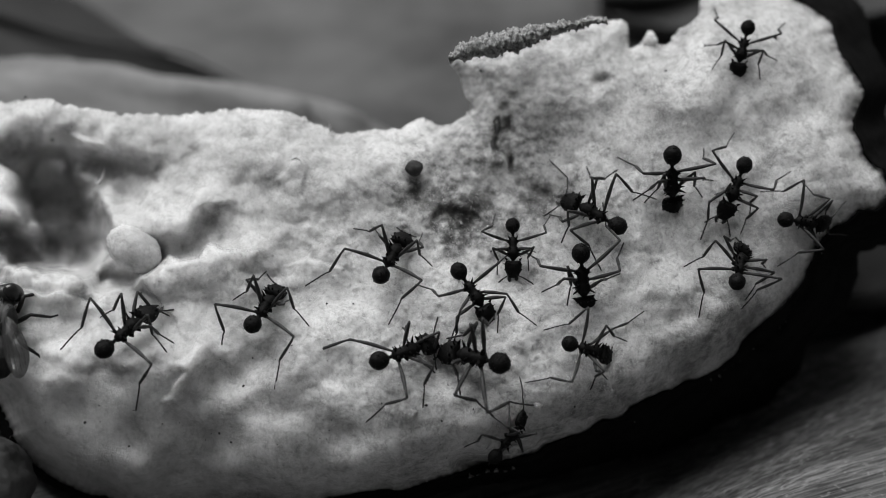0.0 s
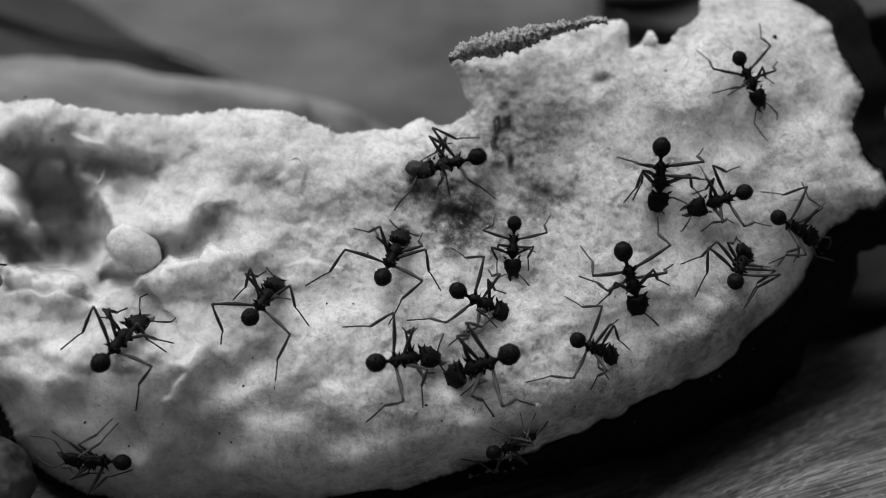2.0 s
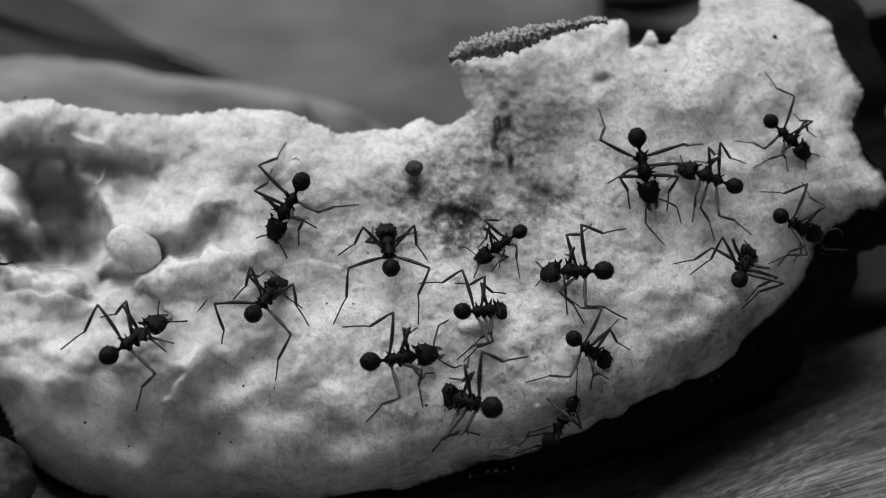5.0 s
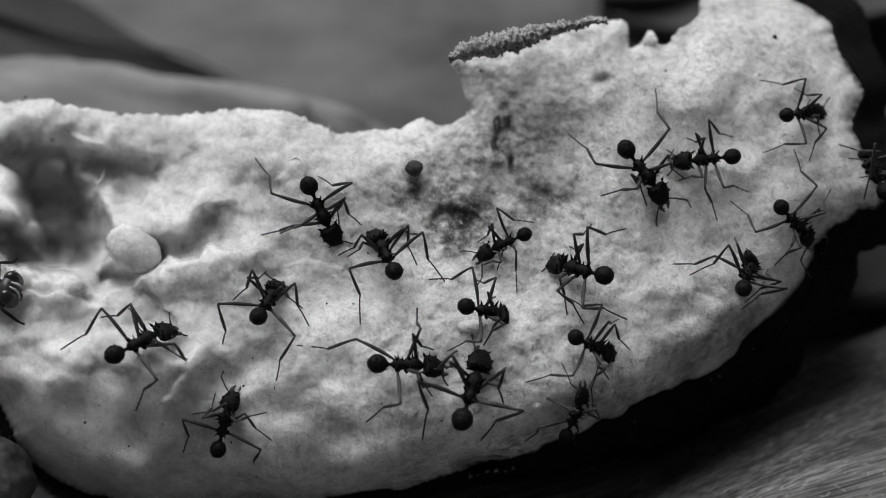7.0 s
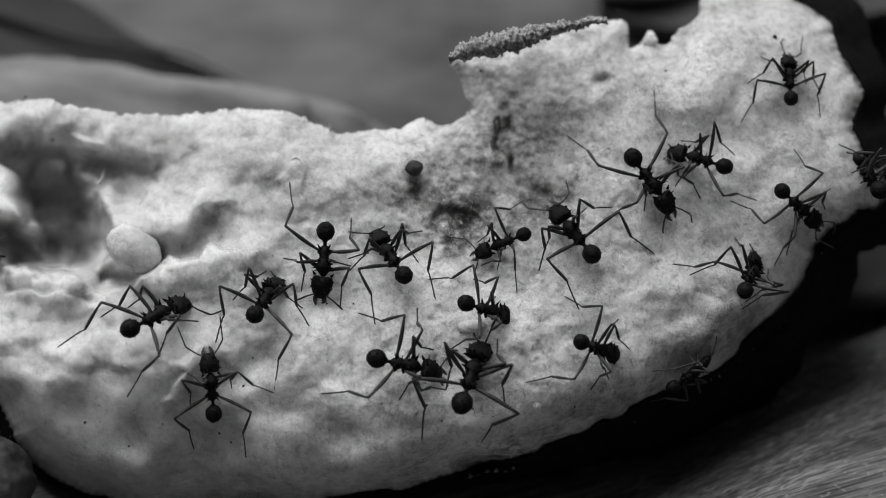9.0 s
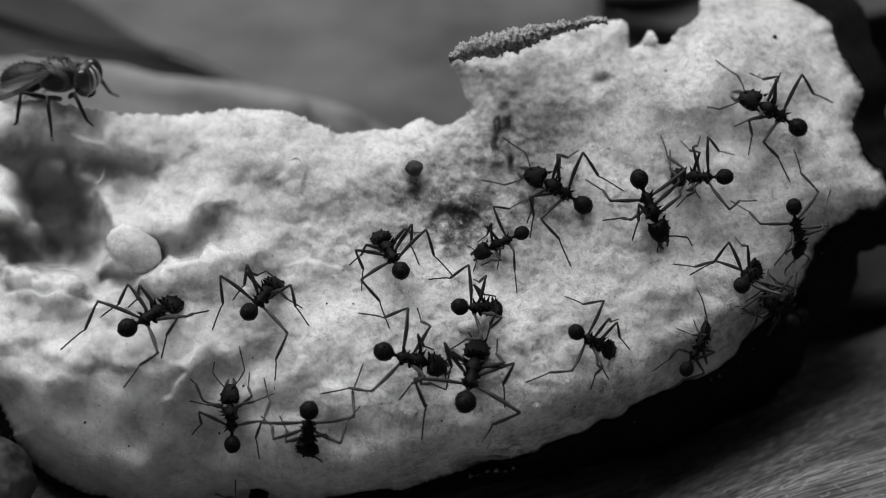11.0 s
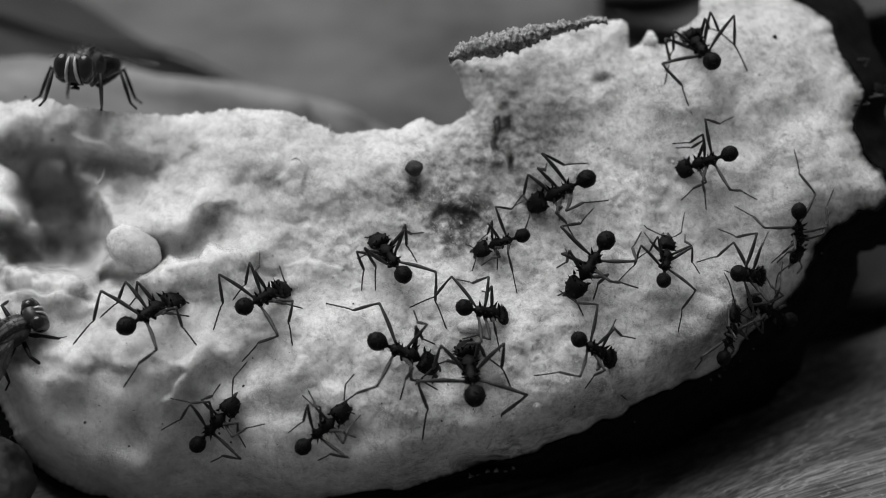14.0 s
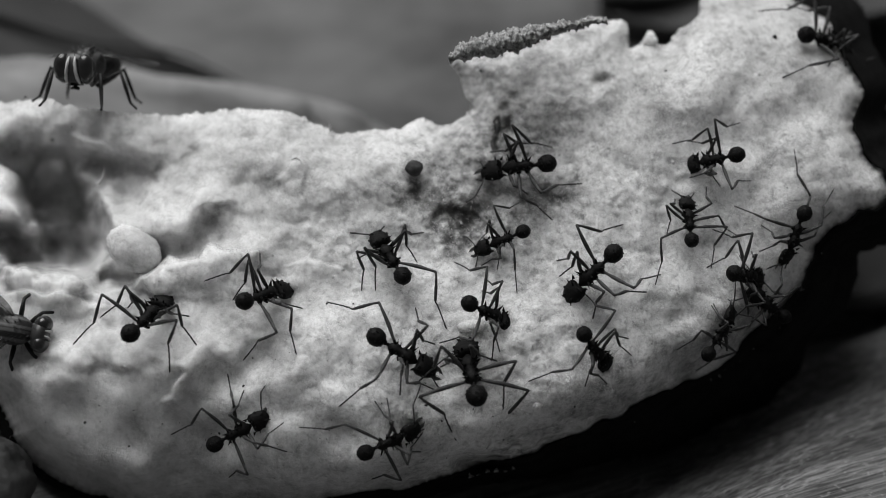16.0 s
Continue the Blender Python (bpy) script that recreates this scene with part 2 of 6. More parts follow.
# torn lips: a line, the height of the flesh on its right-hand side, how far that runs out, both in mm
LIPS = [([(-43.0, -1.4), (-40.2, -1.1), (-38.0, -1.5), (-35.6, -1.9), (-34.3, -3.2), (-33.5, -4.5)], 3.0, 2.6),
        ([(-43.0, -4.3), (-39.1, -3.8), (-36.9, -4.4), (-33.7, -4.7), (-31.5, -4.5)], 1.2, 2.4),
        ([(-30.2, -4.3), (-29.1, -2.6), (-27.8, -2.2), (-27.0, -1.3), (-26.1, -0.6), (-25.1, -1.0), (-23.7, -1.1), (-22.6, 0.0), (-21.0, 0.4), (-19.1, 0.0), (-17.0, 0.2)], 2.2, 3.4),
        ([(-27.0, -14.9), (-26.1, -13.5), (-24.7, -11.4), (-25.5, -10.5)], 1.1, 3.5),
        ([(-43.0, 8.6), (-41.3, 7.6), (-40.2, 6.3), (-39.8, 4.9), (-39.0, 3.0), (-38.4, 1.2), (-38.6, 0.2)], 3.6, 3.0),
        ([(7.6, 13.2), (9.1, 14.3), (10.3, 14.8), (12.3, 15.0), (13.8, 15.0), (14.6, 15.5), (16.0, 15.9), (16.5, 16.6)], 0.9, 2.6),
        ([(-16.6, 6.0), (-15.1, 7.6), (-14.2, 8.7), (-13.5, 8.2), (-13.2, 6.5), (-13.6, 5.0)], 0.45, 2.0),
        ([(-19.4, 4.5), (-21.0, 4.3), (-22.7, 4.4), (-24.0, 4.0)], 0.9, 1.5),
        ([(-38.5, 11.4), (-35.0, 11.0), (-32.5, 10.2), (-30.4, 8.6)], 0.6, 2.5),
        ([(-16.0, -1.9), (-13.0, -1.0), (-10.0, -1.8), (-8.2, -3.0)], 0.5, 2.5),
        ([(24.3, -4.0), (25.5, -4.9), (27.3, -5.3), (28.0, -4.6)], 0.5, 1.5),
        ([(3.2, -18.9), (5.0, -18.8), (6.8, -18.0), (8.0, -18.8)], 0.7, 1.6)]
TILT = 0.30                        # the face leans back more than the viewer looks down


def lip(u, v, line, up, run):
    """A step along a line, steep on its left, running out softly on its right, fading at both ends."""
    c = curve(line, 70)
    t = np.gradient(c, axis=0)
    t /= np.linalg.norm(t, axis=1)[:, None]
    out = np.zeros(len(u))
    lo, hi = c.min(0) - run * 2.5, c.max(0) + run * 2.5
    k = np.flatnonzero((u > lo[0]) & (u < hi[0]) & (v > lo[1]) & (v < hi[1]))
    if not len(k):
        return out
    du, dv = u[k, None] - c[None, :, 0], v[k, None] - c[None, :, 1]
    i = (du * du + dv * dv).argmin(1)
    r = np.arange(len(k))
    side = t[i, 1] * du[r, i] - t[i, 0] * dv[r, i]
    far = np.sqrt(du[r, i] ** 2 + dv[r, i] ** 2)
    fade = np.clip(np.minimum(i, 69 - i) / 14, 0, 1)
    step = np.clip(side / 0.32 + 0.5, 0, 1)
    out[k] = up * fade * fade * (3 - 2 * fade) * step * step * (3 - 2 * step) * np.exp(-(far / run) ** 2 * 0.7)
    return out


def face_height(u, v, detail=True):
    u, v = np.asarray(u, float), np.asarray(v, float)
    wide = np.interp(u, [-42, -15, 0, 20, 30, 34, 38, 43], [5, 5, 6.0, 6.9, 6.8, 5.2, 3, 2])
    deep = np.interp(u, [-42, -15, 0, 20, 30, 34, 38, 43], [10, 9, 10.5, 12.5, 12, 8.5, 3, 2])
    edge = gap_to(low_edge, u, v)
    x = np.clip(edge / wide, 0, 1)
    h = -deep * (1 - x) ** 2.4
    x = np.clip(gap_to(top_edge, u, v) / 6.0, 0, 1)
    h -= 4.0 * (1 - np.sqrt(1 - (1 - x) ** 2 * 0.98))
    wu = u + 0.9 * value_noise(u / 2.5, v / 2.5, 71) + 0.35 * value_noise(u / 1.0, v / 1.0, 73)
    wv = v + 0.9 * value_noise(u / 2.5, v / 2.5, 72) + 0.35 * value_noise(u / 1.0, v / 1.0, 74)
    form = np.zeros(len(u))
    for (cu, cv), a, b, turn, up, steep in LUMPS:
        c, s = math.cos(radians(turn)), math.sin(radians(turn))
        p, q = ((wu - cu) * c + (wv - cv) * s) / a, (-(wu - cu) * s + (wv - cv) * c) / b
        form += up * np.exp(-(p * p + q * q) ** steep)
    h += np.where(form < -10, -10 + 5.0 * np.tanh((form + 10) / 5.0), form)      # hollows end before the back of the fruit
    su, sv = u + 0.45 * value_noise(u / 1.6, v / 1.6, 75), v + 0.45 * value_noise(u / 1.6, v / 1.6, 76)
    for line, up, run in LIPS:
        h += lip(su, sv, line, up, run)
    # below a soft brow the flesh falls away as a steep wall
    brow = np.interp(u, [-44, -36, -28, -22, -16, -8, 4, 18], [-11.6, -12.4, -12.8, -10.0, -13.2, -15.0, -15.5, -14]) + 0.8 * value_noise(u / 3, v / 3, 77)
    fall = np.clip(brow - v, -1.5, 40) + 1.5
    fall = np.where(fall < 3, fall * fall / 6, fall - 1.5)
    h -= fall * np.interp(u, [-44, -18, -6, 4, 14], [0.68, 0.6, 0.35, 0.25, 0.0])
    h += 0.32 * np.clip(-3.5 - np.maximum(v, brow), 0, 9) * np.interp(u, [-44, -24, -12], [1, 1, 0.2])
    h += -TILT * v + 0.9 * value_noise(u / 9, v / 9, 1) + 0.4 * value_noise(u / 3.6, v / 3.6, 2)
    if detail:
        rough = np.clip(np.interp(u, [-42, -22, -8, 10, 30], [0.2, 0.25, 0.8, 0.95, 0.55]) - 0.35 * np.exp(-((u + 30) ** 2 + (v + 14) ** 2) / 120)
                        + 0.5 * value_noise(u / 6, v / 6, 9), 0.12, 1.5)
        rough = rough * np.clip(edge / 9, 0.4, 1)
        ru, rv = u + 0.5 * value_noise(u / 1.3, v / 1.3, 81), v + 0.5 * value_noise(u / 1.3, v / 1.3, 82)
        lobed = np.interp(u, [-44, -16, -6, 30], [0.75, 0.7, 0.35, 0.3]) * np.clip((v - brow) / 3 + 0.6, 0.1, 1)
        h += lobed * (0.4 - cell_noise(su / 3.4, sv / 2.5, 95) ** 2) + 0.5 * lobed * (0.4 - cell_noise(su / 1.7, sv / 1.3, 96) ** 2)
        patchy = np.clip(0.5 + 0.9 * value_noise(u / 4, v / 4, 90), 0.1, 1.2)
        h += rough * patchy * (0.3 * (0.6 - cell_noise(ru / 1.25, rv / 1.0, 91) ** 2) + 0.13 * (0.6 - cell_noise(ru / 0.55, rv / 0.5, 92) ** 2))
        h += rough * (0.12 * value_noise(ru / 2.6, rv / 2.6, 3) + 0.14 * value_noise(ru / 1.2, rv / 1.2, 4)
                      + 0.08 * value_noise(ru / 0.75, rv / 0.75, 8) + 0.1 * value_noise(u / 0.4, v / 0.4, 5) + 0.045 * value_noise(u / 0.2, v / 0.2, 6))
    return h


def on_face(u, v, h):
    """World place of a point that lies over (u, v) of the face's plane, h mm nearer the viewer; arrays."""
    k = 1 - np.asarray(h) * MM / DIST
    p = np.array(CENTRE) + np.outer(np.asarray(u) * MM, (1, 0, 0)) + np.outer(np.asarray(v) * MM, RISE)
    return np.array(EYE) + (p - np.array(EYE)) * np.reshape(k, (-1, 1))


# rot, duller flap, dirt; marks in pit and lower edge also paint shade
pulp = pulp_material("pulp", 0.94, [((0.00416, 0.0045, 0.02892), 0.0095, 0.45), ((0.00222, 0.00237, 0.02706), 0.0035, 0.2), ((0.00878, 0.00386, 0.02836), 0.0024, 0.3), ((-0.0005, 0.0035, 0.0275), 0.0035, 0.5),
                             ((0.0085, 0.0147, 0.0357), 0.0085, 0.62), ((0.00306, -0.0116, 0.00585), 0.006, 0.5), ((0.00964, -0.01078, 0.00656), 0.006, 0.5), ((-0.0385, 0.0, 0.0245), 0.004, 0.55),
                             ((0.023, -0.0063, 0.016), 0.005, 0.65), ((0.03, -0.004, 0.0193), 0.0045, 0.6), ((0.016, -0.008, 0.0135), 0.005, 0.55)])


def inside_face(u, v):
    ring = np.vstack([top_edge[::2], low_edge[::-1][::2]])
    hit = np.zeros(len(u), bool)
    for (a, b), (c, d) in zip(ring, np.roll(ring, -1, axis=0)):
        if b != d:
            hit ^= ((b > v) != (d > v)) & (u < (c - a) * (v - b) / (d - b) + a)
    return hit


def nearest(e, u, v):
    out = np.empty((len(u), 2))
    for i in range(0, len(u), 4000):
        k = ((u[i:i + 4000, None] - e[None, :, 0]) ** 2 + (v[i:i + 4000, None] - e[None, :, 1]) ** 2).argmin(1)
        out[i:i + 4000] = e[k]
    return out


def fruit_wedge():
    """The broad face as a fine relief, its rim rolled back to a body that rests on the ground."""
    cell, back = 0.15, 12
    us, vs = np.arange(-60, 47, cell), np.arange(-27, 28.5, cell)
    gu, gv = np.meshgrid(us, vs)
    shape = gu.shape
    within = inside_face(gu.ravel(), gv.ravel()).reshape(shape)
    quads = within[:-1, :-1] | within[1:, :-1] | within[:-1, 1:] | within[1:, 1:]
    idx = np.arange(gu.size).reshape(shape)
    faces = np.stack([idx[:-1, :-1], idx[:-1, 1:], idx[1:, 1:], idx[1:, :-1]], -1)[quads]
    used = np.unique(faces)
    number = np.full(gu.size, -1)
    number[used] = np.arange(len(used))
    faces = number[faces]
    u, v = gu.ravel()[used], gv.ravel()[used]
    rim = ~within.ravel()[used]
    full = np.vstack([top_edge, low_edge])
    u[rim], v[rim] = nearest(full, u[rim], v[rim]).T
    h = face_height(u, v)
    pts = [on_face(u, v, h)]
    # the open border, edge by edge
    e = np.sort(np.concatenate([faces[:, [0, 1]], faces[:, [1, 2]], faces[:, [2, 3]], faces[:, [3, 0]]]), axis=1)
    uniq, count = np.unique(e, axis=0, return_counts=True)
    border = uniq[count == 1]
    ring = np.unique(border)
    place = {int(k): i for i, k in enumerate(ring)}
    line = curve(SPINE, 500)
    mid = nearest(line, u[ring], v[ring])
    over = (gap_to(top_edge, u[ring], v[ring]) < gap_to(low_edge, u[ring], v[ring])) & (u[ring] < 27)
    mid[over] = np.stack([u[ring][over], np.interp(u[ring][over], line[:, 0], line[:, 1])], 1)
    low = gap_to(low_edge, u[ring], v[ring]) < gap_to(top_edge, u[ring], v[ring])
    reach = np.where(low, 26.0, 13.0)
    flap = over & (u[ring] > 0) & (u[ring] < 2.7) & (v[ring] > 11)
    mid[flap] = np.stack([u[ring][flap] + 8, v[ring][flap] - 2], 1)
    start, faces = len(u), faces.tolist()
    for i in range(1, back + 1):
        a = i / back * math.pi / 2
        wu, wv = u[ring] + (mid[:, 0] - u[ring]) * (1 - math.cos(a)) ** 2, v[ring] + (mid[:, 1] - v[ring]) * (1 - math.cos(a)) ** 2
        p = on_face(wu, wv, h[ring] - reach * math.sin(a) + 0.4 * value_noise(wu / 1.5, wv / 1.5 + i, 31))
        p[:, 2] = np.maximum(p[:, 2], -0.0005)
        pts.append(p)
        for x, y in border:
            m, n = place[int(x)], place[int(y)]
            old = (int(x), int(y)) if i == 1 else (start + (i - 2) * len(ring) + m, start + (i - 2) * len(ring) + n)
            faces.append([old[0], old[1], start + (i - 1) * len(ring) + n, start + (i - 1) * len(ring) + m])
    bm = bmesh.new()
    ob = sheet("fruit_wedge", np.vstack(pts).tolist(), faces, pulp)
    bm.from_mesh(ob.data)
    bmesh.ops.recalc_face_normals(bm, faces=bm.faces)
    bm.to_mesh(ob.data)
    bm.free()
    return tagged(ob, "pale moist wedge of torn fruit pulp lying on grey wood", "fruit")


fruit = fruit_wedge()


def shade_peel():
    """The fruit's outer skin, made near black to give the shade there, curling out from under the lower edge down to
    the ground.
    """
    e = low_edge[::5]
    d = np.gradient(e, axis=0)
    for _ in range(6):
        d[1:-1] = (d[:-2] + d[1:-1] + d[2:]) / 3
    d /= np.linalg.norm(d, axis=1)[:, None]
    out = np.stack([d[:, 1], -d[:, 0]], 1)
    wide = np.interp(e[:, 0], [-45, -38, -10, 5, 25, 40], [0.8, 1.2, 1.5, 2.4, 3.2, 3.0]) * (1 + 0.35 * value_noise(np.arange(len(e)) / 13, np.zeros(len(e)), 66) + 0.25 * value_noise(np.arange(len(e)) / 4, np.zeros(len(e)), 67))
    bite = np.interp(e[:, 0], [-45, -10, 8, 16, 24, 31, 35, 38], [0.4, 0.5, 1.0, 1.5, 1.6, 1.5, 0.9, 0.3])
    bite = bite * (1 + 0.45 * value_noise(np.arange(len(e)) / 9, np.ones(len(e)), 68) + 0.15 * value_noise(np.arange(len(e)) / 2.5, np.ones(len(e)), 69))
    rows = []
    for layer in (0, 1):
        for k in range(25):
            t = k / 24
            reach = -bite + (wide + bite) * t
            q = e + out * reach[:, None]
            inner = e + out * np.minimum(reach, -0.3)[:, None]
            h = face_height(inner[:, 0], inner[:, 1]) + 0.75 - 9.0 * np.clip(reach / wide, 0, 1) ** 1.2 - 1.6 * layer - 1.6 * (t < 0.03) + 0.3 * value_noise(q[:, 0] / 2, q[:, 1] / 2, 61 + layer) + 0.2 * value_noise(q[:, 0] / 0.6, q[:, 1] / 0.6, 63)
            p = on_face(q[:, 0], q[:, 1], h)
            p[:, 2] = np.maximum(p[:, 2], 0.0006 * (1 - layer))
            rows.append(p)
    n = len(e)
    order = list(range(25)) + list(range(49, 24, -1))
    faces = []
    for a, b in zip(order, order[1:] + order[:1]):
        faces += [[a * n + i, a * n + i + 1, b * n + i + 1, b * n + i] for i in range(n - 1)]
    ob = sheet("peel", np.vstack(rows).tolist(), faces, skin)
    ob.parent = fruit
    return tagged(ob, "near-black rough outer peel doubling as shade under the edge")


# near-black skin colour carries the shade below the fruit's edge
skin = litter_material("shade_skin", 0.003, 0.01, 500)
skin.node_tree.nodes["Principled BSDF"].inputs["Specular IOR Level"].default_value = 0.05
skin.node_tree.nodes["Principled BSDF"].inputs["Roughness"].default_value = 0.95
shade_peel()


def scatter(name, count, seed, shape, material, label, low=False):
    """Many small pieces set into the face as one mesh; shape gives (verts, faces) for a piece."""
    rnd = np.random.RandomState(seed)
    u, v = rnd.uniform(-46, 41, count * 3), rnd.uniform(-24, 25, count * 3)
    dense = 0.55 + 0.45 * np.clip((u + 20) / 25, -0.8, 1) + 0.5 * value_noise(u / 5, v / 5, seed)
    if low:
        dense = np.clip((-9 - v) / 10, 0.04, 1) * np.clip(0.5 + 1.2 * value_noise(u / 4, v / 3, seed), 0, 1)
    keep = inside_face(u, v) & (rnd.rand(len(u)) < dense) & (gap_to(top_edge, u, v) > 0.6) & (gap_to(low_edge, u, v) > np.interp(u, [-10, 2, 12], [0.7, 1.6, 3.2]))
    u, v = u[keep][:count], v[keep][:count]
    p = on_face(u, v, face_height(u, v))
    verts, faces = [], []
    for k in range(len(u)):
        vs, fs = shape(rnd)
        verts.append(vs @ np.array(FACE.to_3x3()).T * MM + p[k])
        faces += [[j + k * len(vs) for j in f] for f in fs]
    ob = sheet(name, np.vstack(verts).tolist(), faces, material)
    ob.parent = fruit
    return tagged(ob, label, kind="stuff")


FACE = Matrix((Vector((1, 0, 0)), RISE, -AHEAD)).transposed().to_4x4()   # across, up and out of the face


def fibre_shape(rnd):
    a, long, r = rnd.uniform(0, 6.28), rnd.uniform(0.12, 0.4), rnd.uniform(0.007, 0.018)
    d, side = np.array((math.cos(a), math.sin(a), 0)), np.array((-math.sin(a), math.cos(a), 0))
    bow, rows = rnd.uniform(-0.12, 0.12), []
    for t, k, z in ((-0.5, 0.4, -0.03), (-0.15, 1.0, 0.05), (0.2, 1.0, 0.06), (0.5, 0.3, rnd.uniform(-0.03, 0.12))):
        c = d * long * t + side * bow * (0.25 - t * t) * 4 + np.array((0, 0, z))
        rows += [c + side * r * k, c + np.array((0, 0, r * k)), c - side * r * k, c - np.array((0, 0, r * k))]
    fs = [[4 * i + j, 4 * i + (j + 1) % 4, 4 * i + 4 + (j + 1) % 4, 4 * i + 4 + j] for i in range(3) for j in range(4)]
    return np.array(rows), fs + [[3, 2, 1, 0], [12, 13, 14, 15]]


def grain_shape(rnd):
    r = rnd.uniform(0.035, 0.085) * (1 + 1.0 * (rnd.rand() < 0.08))
    g = (1 + 5 ** 0.5) / 2
    vs = np.array([(-1, g, 0), (1, g, 0), (-1, -g, 0), (1, -g, 0), (0, -1, g), (0, 1, g), (0, -1, -g), (0, 1, -g), (g, 0, -1), (g, 0, 1), (-g, 0, -1), (-g, 0, 1)]) / 1.9
    vs = vs * (1 + rnd.uniform(-0.25, 0.25, (12, 1))) * r * np.array((rnd.uniform(0.7, 1.5), rnd.uniform(0.7, 1.5), 0.5))
    fs = [(0, 11, 5), (0, 5, 1), (0, 1, 7), (0, 7, 10), (0, 10, 11), (1, 5, 9), (5, 11, 4), (11, 10, 2), (10, 7, 6), (7, 1, 8),
          (3, 9, 4), (3, 4, 2), (3, 2, 6), (3, 6, 8), (3, 8, 9), (4, 9, 5), (2, 4, 11), (6, 2, 10), (8, 6, 7), (9, 8, 1)]
    return vs, [list(f) for f in fs]


def moist_material(name, low, high):
    m, n, l, b = shader(name, 0.18, 0.6)
    t = noise_node(n, l, 600, 3, 0.6, n.new("ShaderNodeTexCoord").outputs["Object"])
    l.new(ramp_node(n, l, t.outputs[0], ((0.3, low), (0.6, high))).outputs[0], b.inputs["Base Color"])
    return m


moist, fibrous = moist_material("moist_pulp", 0.42, 0.62), moist_material("moist_fibre", 0.5, 0.78)
scatter("pulp_fibre", 9000, 3, fibre_shape, fibrous, "fine wet fibres of pulp")


def flake_shape(rnd):
    n, r = 6, rnd.uniform(0.1, 0.28) * (1 + (rnd.rand() < 0.1))
    m = np.array(Euler((rnd.uniform(-0.7, 0.7), rnd.uniform(-0.7, 0.7), rnd.uniform(0, 6.28))).to_matrix())
    a = np.arange(n) * 6.283 / n + rnd.uniform(-0.35, 0.35, n)
    k = r * rnd.uniform(0.45, 1.1, n)
    top = np.stack([np.cos(a) * k, np.sin(a) * k * 0.7, rnd.uniform(-0.05, 0.05, n) + 0.03], 1)
    vs = np.vstack([top, top - np.array((0, 0, 0.05))]) @ m.T
    return vs, [list(range(n)), list(range(2 * n - 1, n - 1, -1))] + [[i, n + i, n + (i + 1) % n, (i + 1) % n] for i in range(n)]


def speck_shape(rnd):
    vs, fs = grain_shape(rnd)
    return vs * rnd.uniform(0.5, 1.1), fs


dirt = litter_material("dirt", 0.012, 0.06, 1500)
scatter("dirt_speck", 380, 12, speck_shape, dirt, "scattered fine dark specks of dirt", True)
scatter("pulp_grain", 120, 4, grain_shape, moist, "small grains of pulp")
scatter("pulp_flake", 90, 6, flake_shape, moist, "thin torn flakes of pulp")



# ---- the ground: one broad weathered board, fibres running away to the back ----
FIBRE = radians(19)
c_f, s_f = math.cos(FIBRE), math.sin(FIBRE)


def ground_relief(x, y):
    a, b = x * c_f + y * s_f, -x * s_f + y * c_f
    b = b + 0.006 * np.sin(a * 9) + 0.15 * a * a
    near = np.exp(-(x * x + (y - 0.03) ** 2) / 0.12 ** 2)
    g = 0.0010 * value_noise(a / 0.12, b / 0.006, 51) + 0.0005 * value_noise(a / 0.05, b / 0.0022, 52) + 0.00022 * value_noise(a / 0.03, b / 0.0009, 53)
    # the board swells up in front of the fruit
    s = np.clip(((x - 0.0124) * 0.676 - (y + 0.0083) * 0.738) / 0.02, 0, 1)
    swell = 0.0075 * s * s * (3 - 2 * s) * np.exp(-((x - 0.05) ** 2 + (y + 0.015) ** 2) / 0.09 ** 2)
    return near * (g - 0.0012) + swell


def ground_sheet():
    s = np.sinh(np.linspace(-1, 1, 460) * 6.4)
    s = s / s[-1] * 12
    x, y = np.meshgrid(s + 0.02, s + 0.02)
    z = ground_relief(x, y)
    v = np.stack([x, y, z], -1).reshape(-1, 3)
    i = np.arange(460 * 460).reshape(460, 460)
    f = np.stack([i[:-1, :-1], i[:-1, 1:], i[1:, 1:], i[1:, :-1]], -1).reshape(-1, 4)
    ob = sheet("ground", v.tolist(), f.tolist(), wood)
    return tagged(ob, "weathered dark grey wood with long fibres", "ground", kind="structure")


